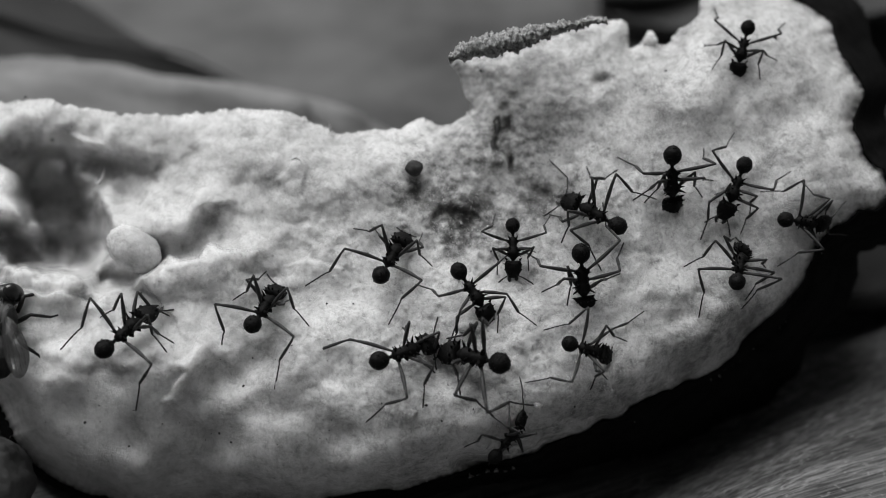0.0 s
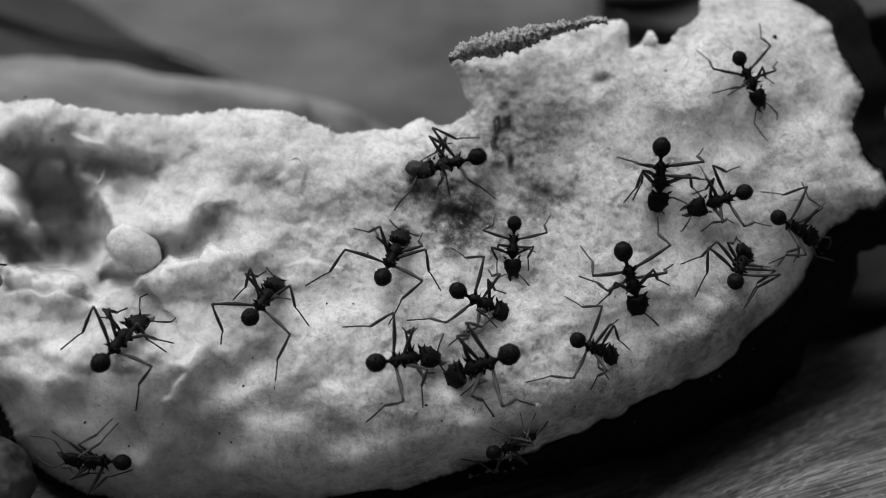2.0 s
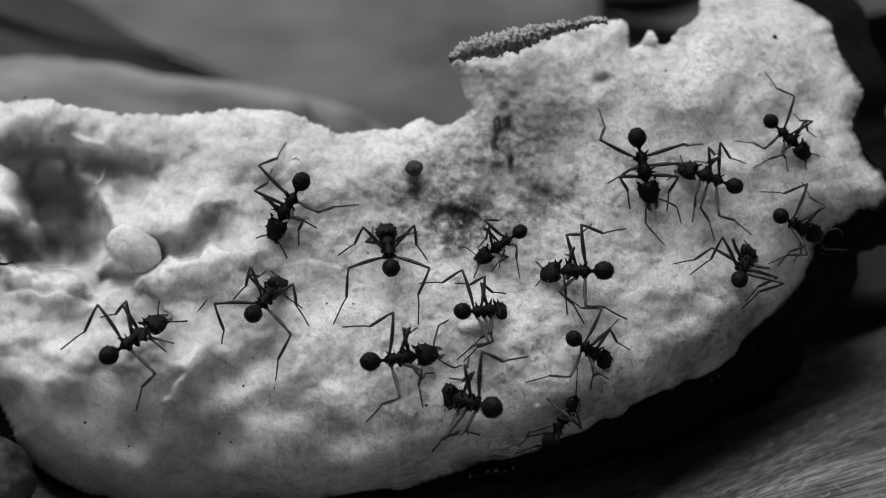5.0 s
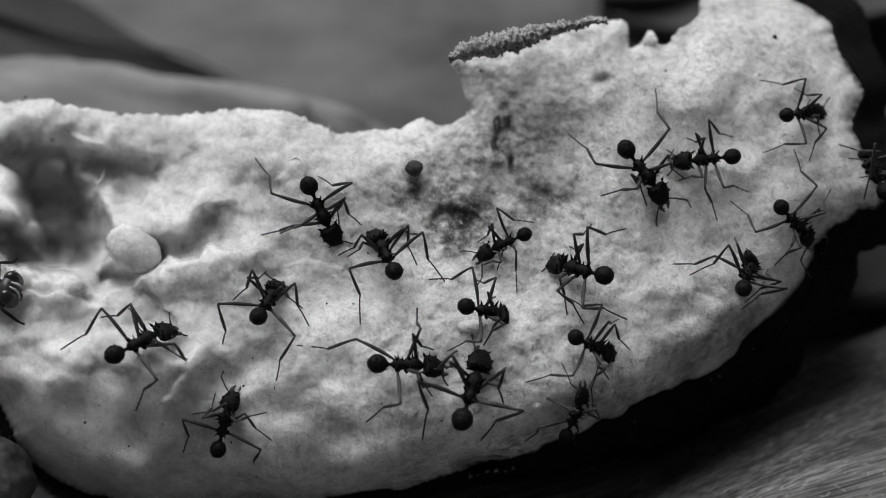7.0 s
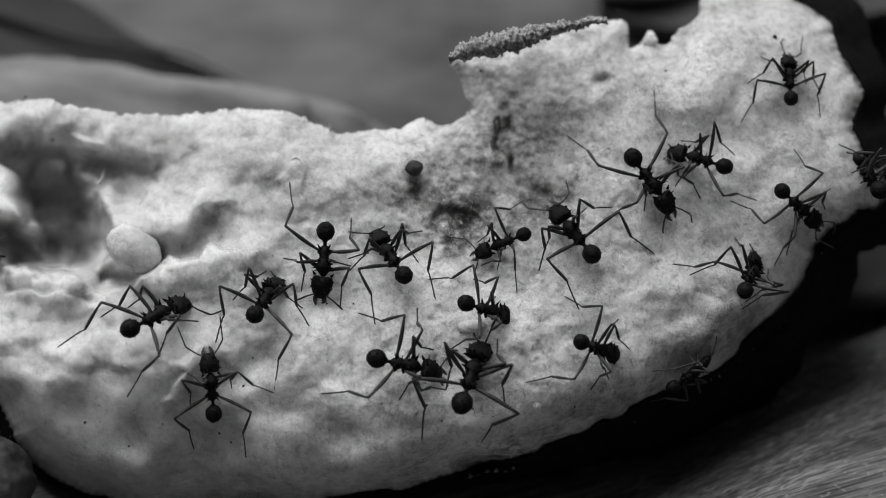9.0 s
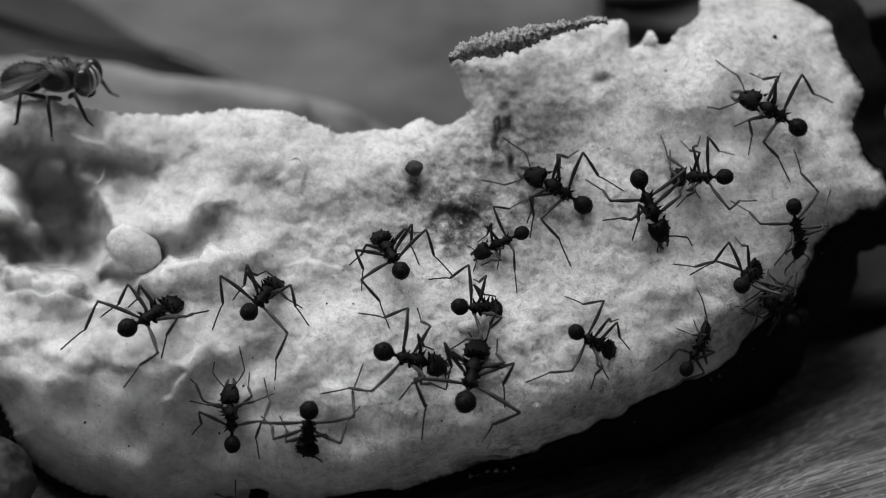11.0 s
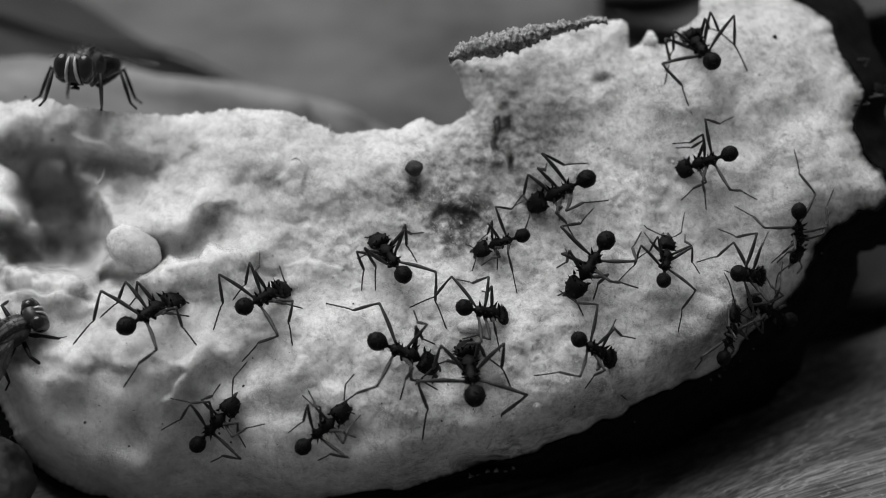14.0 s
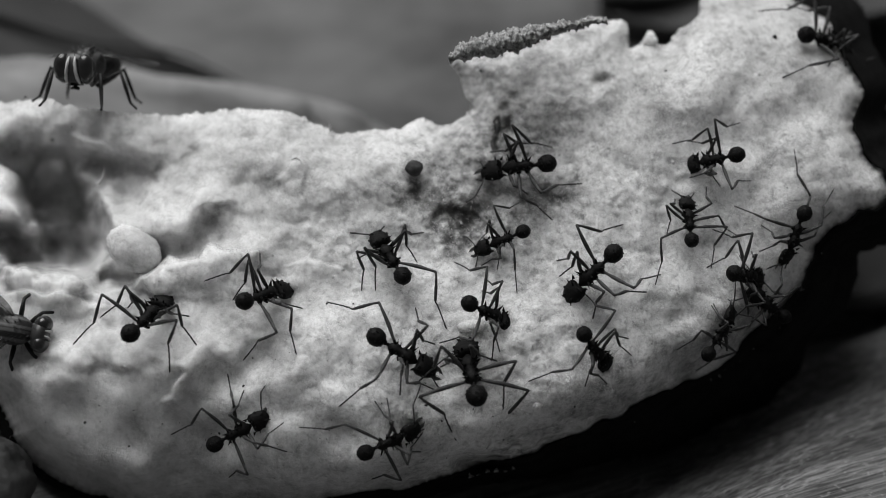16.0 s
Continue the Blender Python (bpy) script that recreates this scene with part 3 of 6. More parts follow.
def wood_material():
    m, n, l, b = shader("weathered_wood", 0.62, 0.35)
    mp = n.new("ShaderNodeMapping")
    mp.inputs["Rotation"].default_value = (0, 0, -FIBRE)
    l.new(n.new("ShaderNodeTexCoord").outputs["Object"], mp.inputs[0])
    sq = n.new("ShaderNodeMapping")
    sq.inputs["Scale"].default_value = (0.03, 1, 1)
    l.new(mp.outputs[0], sq.inputs[0])
    fib = noise_node(n, l, 3800, 6, 0.6, sq.outputs[0])
    band = noise_node(n, l, 420, 5, 0.65, sq.outputs[0])
    fleck = noise_node(n, l, 1500, 3, 0.6, mp.outputs[0])
    big = noise_node(n, l, 14, 3, 0.5, mp.outputs[0])
    col = ramp_node(n, l, fib.outputs[0], ((0.40, 0.076), (0.5, 0.171), (0.6, 0.266))).outputs[0]
    col = mixed(n, l, col, ramp_node(n, l, band.outputs[0], ((0.4, 0.4), (0.58, 1.0))).outputs[0], 0.9, "MULTIPLY")
    col = mixed(n, l, col, ramp_node(n, l, big.outputs[0], ((0.35, 0.75), (0.65, 1.0))).outputs[0], 0.8, "MULTIPLY")
    line = noise_node(n, l, 2300, 5, 0.7, sq.outputs[0])
    col = mixed(n, l, col, ramp_node(n, l, line.outputs[0], ((0.42, 0.55), (0.58, 1.15))).outputs[0], 0.85, "MULTIPLY")
    blot = noise_node(n, l, 38, 3, 0.55, mp.outputs[0])
    col = mixed(n, l, col, ramp_node(n, l, blot.outputs[0], ((0.36, 0.35), (0.5, 0.85), (0.62, 1.25))).outputs[0], 0.75, "MULTIPLY")
    col = mixed(n, l, col, ramp_node(n, l, fleck.outputs[0], ((0.62, 0.0), (0.68, 0.228))).outputs[0], 0.5, "ADD")
    l.new(col, b.inputs["Base Color"])
    bumped(n, l, b, fib.outputs[0], 0.8, 0.0004)
    return m


wood = wood_material()
ground = ground_sheet()


# ---- the surface on which things stand, as a table over (u, v) ----
GU, GV = np.arange(-62, 62.01, 0.25), np.arange(-40, 40.01, 0.25)
gu, gv = [a.ravel() for a in np.meshgrid(GU, GV)]


def ground_height(u, v):
    p = on_face(u, v, np.zeros(len(u)))
    z = np.zeros(len(u))
    for _ in range(4):
        k = (EYE.z - z) / (EYE.z - p[:, 2])
        q = np.array(EYE) + (p - np.array(EYE)) * k[:, None]
        z = 0.5 * z + 0.5 * ground_relief(q[:, 0], q[:, 1])
    return np.clip((1 - k) * DIST / MM, -26, 30)


def softened(a, r):
    for axis in (0, 1):
        pad = np.pad(a, [(r, r) if i == axis else (0, 0) for i in (0, 1)], mode="edge")
        c = np.cumsum(np.insert(pad, 0, 0, axis=axis), axis=axis)
        n = a.shape[axis]
        a = (np.take(c, range(2 * r + 1, 2 * r + 1 + n), axis=axis) - np.take(c, range(n), axis=axis)) / (2 * r + 1)
    return a


stand = np.where(inside_face(gu, gv), np.maximum(face_height(gu, gv), -16), ground_height(gu, gv)).reshape(len(GV), len(GU))
stand_soft = softened(softened(stand, 8), 8)
high = stand.copy()
for dj in range(-4, 5, 2):
    for di in range(-4, 5, 2):
        high = np.maximum(high, np.roll(np.roll(stand, dj, 0), di, 1))
stand_body = softened(np.maximum(softened(high, 6) - 0.6, stand_soft), 4)   # where bodies ride, clear of lumps


def table(grid, u, v):
    x, y = np.clip((u + 62) / 0.25, 0, len(GU) - 1.01), np.clip((v + 40) / 0.25, 0, len(GV) - 1.01)
    i, j = int(x), int(y)
    x, y = x - i, y - j
    return (grid[j, i] * (1 - x) + grid[j, i + 1] * x) * (1 - y) + (grid[j + 1, i] * (1 - x) + grid[j + 1, i + 1] * x) * y


def spot(u, v, lift=0.0, soft=False):
    return Vector(on_face([u], [v], [table(stand_soft if soft else stand, u, v) + lift])[0])


def over(u, v, lift):
    return Vector(on_face([u], [v], [table(stand_body, u, v) + lift])[0])


def normal_at(u, v):
    a = spot(u + 1.5, v, 0, True) - spot(u - 1.5, v, 0, True)
    b = spot(u, v + 1.5, 0, True) - spot(u, v - 1.5, 0, True)
    return (a.cross(b)).normalized()


def plane_of(p):
    """(u, v) of a world place, seen from the eye."""
    d = p - EYE
    k = DIST / d.dot(AHEAD)
    q = EYE + d * k - CENTRE
    return q.x / MM, q.dot(RISE) / MM


# ---- meshes of an ant; millimetres, x ahead, z up ----
black = chitin_material("ant_shell", 0.003, 0.58)
black.node_tree.nodes["Principled BSDF"].inputs["Specular IOR Level"].default_value = 0.12
limb = chitin_material("ant_limb", 0.036, 0.45)
limb.node_tree.nodes["Principled BSDF"].inputs["Specular IOR Level"].default_value = 0.22


def loft(bm, rings, seg=12, squash=None):
    """A skin over elliptical rings (x, y, z, half-width, half-height) with closed ends."""
    rows = []
    for x, y, z, w, h in rings:
        rows.append([bm.verts.new((x, y + w * math.cos(a), z + h * math.sin(a))) for a in (2 * math.pi * i / seg for i in range(seg))])
    for p, q in zip(rows, rows[1:]):
        for i in range(seg):
            j = (i + 1) % seg
            bm.faces.new((p[i], p[j], q[j], q[i]))
    bm.faces.new(rows[0][::-1])
    bm.faces.new(rows[-1])
    return rows


def tube(bm, points, radii, seg=7):
    """A round limb along points."""
    rows = []
    for k, (p, r) in enumerate(zip(points, radii)):
        a, b = Vector(points[max(k - 1, 0)]), Vector(points[min(k + 1, len(points) - 1)])
        q = (b - a).to_track_quat("X", "Z").to_matrix()
        rows.append([bm.verts.new(Vector(p) + q @ Vector((0, r * math.cos(t), r * math.sin(t)))) for t in (2 * math.pi * i / seg for i in range(seg))])
    for p, q in zip(rows, rows[1:]):
        for i in range(seg):
            j = (i + 1) % seg
            bm.faces.new((p[i], p[j], q[j], q[i]))
    bm.faces.new(rows[0][::-1])
    bm.faces.new(rows[-1])


def spine(bm, base, tip, r):
    tube(bm, [base, Vector(base).lerp(Vector(tip), 0.5), tip], [r, r * 0.55, r * 0.08], 5)


def scaled(bm, k=MM):
    bmesh.ops.recalc_face_normals(bm, faces=bm.faces)
    bmesh.ops.scale(bm, vec=(k, k, k), verts=bm.verts)
    return bm


def mesh_of(name, bm, material, k=MM):
    me = bpy.data.meshes.new(name)
    scaled(bm, k).to_mesh(me)
    bm.free()
    me.materials.append(material)
    me.polygons.foreach_set("use_smooth", [True] * len(me.polygons))
    return me


def thorax_mesh():
    bm = bmesh.new()
    loft(bm, [(-1.42, 0, -0.1, 0.12, 0.12), (-1.3, 0, -0.05, 0.26, 0.26), (-1.0, 0, 0.0, 0.4, 0.4), (-0.6, 0, 0.03, 0.42, 0.42), (-0.25, 0, 0.0, 0.34, 0.36),
              (0.1, 0, 0.08, 0.4, 0.44), (0.55, 0, 0.13, 0.56, 0.5), (0.95, 0, 0.08, 0.52, 0.45), (1.25, 0, 0.0, 0.36, 0.34), (1.5, 0, -0.05, 0.2, 0.2), (1.62, 0, -0.05, 0.15, 0.15)], 14)
    for s in (1, -1):
        spine(bm, (0.75, s * 0.4, 0.35), (0.97, s * 0.82, 0.74), 0.14)
        spine(bm, (0.15, s * 0.26, 0.42), (0.1, s * 0.45, 0.74), 0.11)
        spine(bm, (-1.0, s * 0.26, 0.3), (-1.4, s * 0.5, 0.7), 0.13)
        spine(bm, (-0.5, s * 0.3, 0.3), (-0.55, s * 0.48, 0.6), 0.09)
        spine(bm, (0.95, s * 0.42, 0.0), (1.15, s * 0.75, 0.05), 0.09)
        spine(bm, (0.45, s * 0.5, 0.3), (0.42, s * 0.84, 0.48), 0.11)
        spine(bm, (-0.8, s * 0.36, 0.15), (-0.95, s * 0.66, 0.3), 0.1)
        for x in (0.9, 0.05, -0.8):
            loft(bm, [(x - 0.24, s * 0.3, -0.28, 0.1, 0.12), (x, s * 0.38, -0.34, 0.22, 0.24), (x + 0.24, s * 0.32, -0.28, 0.1, 0.12)], 8)
    bmesh.ops.scale(bm, vec=(1, 1.3, 1.2), verts=bm.verts)
    return mesh_of("thorax", bm, black)


def petiole_mesh():
    bm = bmesh.new()
    loft(bm, [(-1.32, 0, -0.12, 0.1, 0.1), (-1.5, 0, -0.05, 0.2, 0.22), (-1.62, 0, -0.1, 0.14, 0.15), (-1.8, 0, -0.03, 0.27, 0.28), (-1.98, 0, -0.08, 0.2, 0.2), (-2.1, 0, -0.08, 0.14, 0.14)], 10)
    return mesh_of("petiole", bm, black)


def gaster_mesh(seed):
    rnd = random.Random(seed)
    bm = bmesh.new()
    bmesh.ops.create_uvsphere(bm, u_segments=20, v_segments=14, radius=1, matrix=Matrix.Translation((-2.75, 0, 0)) @ Matrix.Diagonal((0.95, 0.88, 0.84, 1)))
    for v in bm.verts:
        x = v.co.x + 2.75
        v.co.y *= 1 - 0.12 * (x < -0.5) * (-x - 0.5)
        v.co.z += 0.02 * math.sin(x * 9)
    for _ in range(46):
        a, b = rnd.uniform(0, 6.28), rnd.uniform(-0.5, 1.3)
        d = Vector((math.cos(a) * math.cos(b), math.sin(a) * math.cos(b), math.sin(b)))
        p = Vector((-2.75 + d.x * 0.93, d.y * 0.86, d.z * 0.82))
        spine(bm, p, p + d * rnd.uniform(0.05, 0.12), 0.1)
    return mesh_of("gaster", bm, black)


def head_mesh():
    """Heart-shaped head; its joint with the neck is the origin."""
    bm = bmesh.new()
    rows = loft(bm, [(-0.05, 0, 0, 0.14, 0.14), (0.02, 0, 0.02, 0.5, 0.3), (0.15, 0, 0.03, 0.82, 0.45), (0.45, 0, 0.04, 0.98, 0.53), (0.85, 0, 0.03, 0.95, 0.53), (1.2, 0, 0, 0.82, 0.47),
                     (1.5, 0, -0.03, 0.66, 0.38), (1.72, 0, -0.06, 0.52, 0.27), (1.84, 0, -0.08, 0.4, 0.16)], 18)
    for row in rows[1:5]:
        for v in row:
            v.co.x -= 0.42 * min(1, abs(v.co.y) / 0.9) ** 1.4 * (1 - 0.2 * rows.index(row))
    for s in (1, -1):
        spine(bm, (-0.2, s * 0.72, 0.22), (-0.5, s * 0.98, 0.42), 0.15)
        spine(bm, (0.05, s * 0.6, 0.42), (-0.1, s * 0.7, 0.72), 0.1)
        spine(bm, (0.3, s * 0.85, 0.2), (0.2, s * 1.15, 0.35), 0.09)
        spine(bm, (0.15, s * 0.3, 0.45), (-0.05, s * 0.35, 0.78), 0.1)
        tube(bm, [(1.1, s * 0.3, 0.38), (1.4, s * 0.42, 0.36), (1.6, s * 0.5, 0.2)], [0.08, 0.12, 0.05], 6)
    bmesh.ops.scale(bm, vec=(1.1, 1.08, 1.1), verts=bm.verts)
    return mesh_of("head", bm, black)


def eye_mesh():
    bm = bmesh.new()
    bmesh.ops.create_uvsphere(bm, u_segments=10, v_segments=8, radius=0.15)
    return mesh_of("eye", bm, glossy)


def mandible_mesh():
    bm = bmesh.new()
    loft(bm, [(-0.1, 0, 0, 0.14, 0.1), (0.2, 0.1, 0, 0.24, 0.1), (0.5, 0.08, -0.03, 0.2, 0.08), (0.8, -0.08, -0.06, 0.12, 0.05), (1.0, -0.24, -0.08, 0.03, 0.02)], 8)
    for x in (0.35, 0.55, 0.72):
        spine(bm, (x, -0.08 - (x - 0.3) * 0.15, -0.03), (x + 0.1, -0.32, -0.05), 0.06)
    return mesh_of("mandible", bm, limb)


def antenna_mesh():
    """Scape ahead and out along x, then the bent flagellum."""
    bm = bmesh.new()
    pts, rad = [(0, 0, 0), (0.7, 0.05, 0.12), (1.5, 0, 0.2), (1.72, -0.04, 0.18)], [0.07, 0.08, 0.1, 0.08]
    for i in range(1, 9):
        pts.append((1.72 + 0.24 * i * 0.75, -0.04 - 0.16 * i, 0.18 - 0.03 * i - 0.008 * i * i))
        rad.append(0.07 if i % 2 else 0.085)
    rad[-1] = 0.03
    tube(bm, [Vector(p) * 1.3 for p in pts], rad, 6)
    return mesh_of("antenna", bm, limb)


def femur_mesh(length):
    bm = bmesh.new()
    n = 8
    tube(bm, [(length * i / n, 0, 0.05 * length * math.sin(math.pi * i / n) * 0.5) for i in range(n + 1)],
         [0.1, 0.13, 0.16, 0.19, 0.2, 0.185, 0.16, 0.13, 0.135], 8)
    return mesh_of("femur", bm, limb)


def tibia_mesh(length):
    """Tibia, then the thin jointed tarsus with its claw."""
    bm = bmesh.new()
    a = length * 0.5
    drop = -0.11 * length
    pts = [(-0.04, 0, 0), (a * 0.2, 0, drop * 0.12), (a * 0.6, 0, drop * 0.55), (a * 0.95, 0, drop * 0.96), (a * 1.02, 0, drop)]
    rad = [0.13, 0.11, 0.165, 0.14, 0.075]
    for i in range(1, 6):
        x = a + (length - a) * i / 5
        z = drop * (1 - (i / 5) ** 0.8)
        pts += [(x - 0.1, 0, z + 0.012), (x, 0, z)]
        rad += [0.065, 0.085 if i < 5 else 0.04]
    tube(bm, pts, rad, 7)
    for k in (0.3, 0.5, 0.7, 0.9):
        spine(bm, (a * k, 0, drop * k + 0.1), (a * k + 0.12, 0, drop * k + 0.26), 0.025)
    return mesh_of("tibia", bm, limb)


glossy, _n, _l, _b = shader("insect_eye", 0.15, 0.6)
_b.inputs["Base Color"].default_value = (0.01, 0.01, 0.01, 1)
LEGS = [(1.0, 2.9, 3.9, 2.9, 3.0), (0.05, 3.4, 4.5, 0.2, 4.6), (-0.85, 4.2, 5.7, -4.6, 4.4)]   # hip ahead, femur, tibia with tarsus, foot's rest ahead and aside
ANT = dict(thorax=thorax_mesh(), petiole=petiole_mesh(), gaster=gaster_mesh(1), gaster2=gaster_mesh(2), head=head_mesh(), eye=eye_mesh(), mandible=mandible_mesh(), antenna=antenna_mesh())
FEMUR, TIBIA = [femur_mesh(l[1]) for l in LEGS], [tibia_mesh(l[2]) for l in LEGS]
HIPS = [Vector((LEGS[i][0], s * 0.42, -0.38)) for s in (1, -1) for i in range(3)]
KNEE = [(0.0, 0.8), (0.45, 0.6), (0.25, 0.85)]   # how far each pair of knees leans ahead and aside
BODY = 5.35                        # gaster's centre to head's centre


def piece(name, mesh, parent, m):
    ob = new(name, mesh)
    ob.parent = parent
    ob.matrix_basis = m
    return ob


def build_ant(size, label, seed):
    ant = tagged(new("ant"), label, "ant", "ants feeding on the fruit pulp")
    k = size * MM
    parts = {"legs": [], "feelers": []}
    grow = Matrix.Scale(size, 4)

    def at(x, y, z, rx=0, ry=0, rz=0):
        return pose(x * k, y * k, z * k, rx, ry, rz) @ grow
    rnd = random.Random(seed)
    piece("thorax", ANT["thorax"], ant, at(0, 0, 0))
    piece("petiole", ANT["petiole"], ant, at(0, 0, 0))
    piece("gaster", ANT["gaster" if seed % 2 else "gaster2"], ant, at(0, 0, 0))
    head = piece("head", ANT["head"], ant, at(1.72, 0, -0.02, 0, 14, 0))
    parts["head"] = head
    for s in (1, -1):
        piece("eye", ANT["eye"], head, pose(0.97 * MM, s * 0.95 * MM, 0.2 * MM))
        piece("mandible", ANT["mandible"], head, pose(1.8 * MM, s * 0.3 * MM, -0.1 * MM, 0 if s > 0 else 180, 12, s * 10))
        feeler = piece("antenna", ANT["antenna"], head, pose(1.6 * MM, s * 0.45 * MM, 0.25 * MM))
        parts["feelers"].append((feeler, s, rnd.uniform(0, 6.28), rnd.uniform(25, 60)))
    for i in range(6):
        f = piece("leg", FEMUR[i % 3], ant, Matrix.Translation(HIPS[i] * k) @ grow)
        t = piece("shin", TIBIA[i % 3], f, pose(LEGS[i % 3][1] * MM, 0, 0))
        parts["legs"].append((f, t))
    return ant, parts, size


def cubic(rows, ts):
    """Values between timed rows, smooth and without overshoot."""
    a = np.array(rows, float)
    t, out = a[:, 0], []
    for c in range(1, a.shape[1]):
        y = a[:, c]
        d = np.diff(y) / np.diff(t)
        m = np.zeros(len(y))
        for i in range(1, len(y) - 1):
            m[i] = 0 if d[i - 1] * d[i] <= 0 else 2 * d[i - 1] * d[i] / (d[i - 1] + d[i])
        i = np.clip(np.searchsorted(t, ts, "right") - 1, 0, len(t) - 2)
        h = t[i + 1] - t[i]
        x = np.clip((ts - t[i]) / h, 0, 1)
        out.append(y[i] * (1 + 2 * x) * (1 - x) ** 2 + m[i] * h * x * (1 - x) ** 2 + y[i + 1] * x * x * (3 - 2 * x) + m[i + 1] * h * x * x * (x - 1))
    return np.stack(out, 1)


def body_pose(gu_, gv_, hu, hv, size, dip, ride=1.75):
    """Gaster over (gu, gv), head over (hu, hv); where the two lie closer than the body is long, the head dips by the rest."""
    lift = ride * size
    g, h = over(gu_, gv_, lift), over(hu, hv, lift)
    long = BODY * size * MM
    mid = g.lerp(h, 0.515)
    n = normal_at((gu_ + hu) / 2, (gv_ + hv) / 2)
    fwd = h - g
    flat = fwd - AHEAD * fwd.dot(AHEAD)
    rest = math.sqrt(max(long ** 2 - flat.length_squared, 0))
    along = fwd.dot(AHEAD)
    want = max(min(along + dip * rest, rest), -rest) if dip else max(min(along, rest), -rest)
    fwd = (flat + AHEAD * want).normalized()
    up = (n - fwd * n.dot(fwd)).normalized()
    side = up.cross(fwd)
    m = Matrix((fwd, side, up)).transposed().to_4x4()
    slip = g - (mid - fwd * 2.75 * size * MM)
    m.translation = mid + 0.45 * (slip - AHEAD * slip.dot(AHEAD))
    return m, n


def limb_pose(origin, along, up):
    x = along.normalized()
    y = up.cross(x).normalized()
    return Matrix((x, y, x.cross(y))).transposed().to_4x4()


def move_ant(made, track, feet=(), dip=0.6, step=0.2, ride=1.75):
    ant, parts, size = made
    k = size * MM
    ts = np.round(np.arange(0, 16.001, step), 3)
    at = cubic(track, ts)
    poses = [body_pose(*row, size, dip, ride) for row in at]
    walk(ant, [(t, m) for t, (m, n) in zip(ts, poses)])
    planned = {round(f[0] / step): f[1:] for f in feet}
    rows = [[] for _ in range(12)]
    foot, moving = [None] * 6, [None] * 6
    for j, (t, (m, n)) in enumerate(zip(ts, poses)):
        ahead = poses[min(j + 2, len(poses) - 1)][0]
        inv = m.inverted()
        swings = sum(x is not None for x in moving)
        for i in range(6):
            hip_x, a, b, rest_x, rest_y = LEGS[i % 3]
            s = 1 if i < 3 else -1
            a, b = a * k, b * k
            hip = m @ (HIPS[i] * k)
            if moving[i] is not None:
                foot[i], moving[i] = moving[i], None
            target = None
            plan = planned.get(j)
            if plan and plan[i]:
                target = spot(*plan[i])
                if foot[i] is None:
                    foot[i] = target
            rest = ahead @ (Vector((rest_x, s * rest_y, -1.75)) * k)
            rest = spot(*plane_of(rest))
            if foot[i] is None:
                foot[i] = rest
            reach = (foot[i] - hip).length
            astray = (inv @ foot[i] - Vector((hip_x, 0, 0)) * k)
            if target is None and (reach > (a + b) * 0.985 or reach < (a + b) * 0.28 or astray.y * s < 0.5 * k
                                   or ((foot[i] - rest).length > 3.3 * k and (not feet or t < feet[0][0]) and swings < 4)):
                target = rest
                swings += 1
            place = foot[i]
            if target is not None and j:
                moving[i] = target
                place = foot[i].lerp(target, 0.5) + n * 0.7 * k
            d = place - hip
            dist = min(max(d.length, (a + b) * 0.22), (a + b) * 0.995)
            d = d.normalized()
            reach_in = (dist * dist + a * a - b * b) / (2 * dist)
            bend = n * 0.4 + Vector((0, -0.1, 0.4)) + m.to_3x3() @ Vector((KNEE[i % 3][0], s * KNEE[i % 3][1], 0))
            bend = (bend - d * bend.dot(d)).normalized()
            knee = hip + d * reach_in + bend * math.sqrt(max(a * a - reach_in ** 2, 0))
            end = hip + d * dist
            f = limb_pose(hip, knee - hip, bend)
            f.translation = hip
            q = limb_pose(knee, end - knee, bend)
            q.translation = knee
            f_in = inv @ f
            rows[2 * i].append((t, f_in))
            w = f.inverted() @ q
            w.translation = Vector((LEGS[i % 3][1] * MM, 0, 0))
            rows[2 * i + 1].append((t, w))
    for i, (f, q) in enumerate(parts["legs"]):
        walk(f, rows[2 * i])
        walk(q, rows[2 * i + 1])
    for feeler, s, phase, out in parts["feelers"]:
        base = feeler.matrix_basis.translation.copy()
        some = []
        for t in np.arange(0, 16.01, 0.4):
            w = math.sin(t * 2.6 + phase) + 0.5 * math.sin(t * 4.3 + 2 * phase)
            turn = pose(*base, 0 if s > 0 else 180, (10 + 9 * w) * (1 if s > 0 else 1), s * (out + 12 * math.sin(t * 1.9 + 2 * phase)))
            some.append((float(t), turn))
        walk(feeler, some)
    base = parts["head"].matrix_basis.copy()
    walk(parts["head"], [(float(t), base @ pose(0, 0, 0, 0, 5 * math.sin(t * 1.7 + size * 9), 7 * math.sin(t * 1.1 + size * 40))) for t in np.arange(0, 16.01, 0.4)])


BOLD = "matt black spiny ant with long thin legs standing on the pulp"
CRAWL = "black spiny ant with long thin legs walking across the pulp"


# ---- parts of the fruit: rind crust on the torn flap, a loose lump, shreds ----
def noisy(co, scale, seed):
    return noise.noise(Vector(co) * scale + Vector((seed * 7.1, seed * 3.3, 0)))


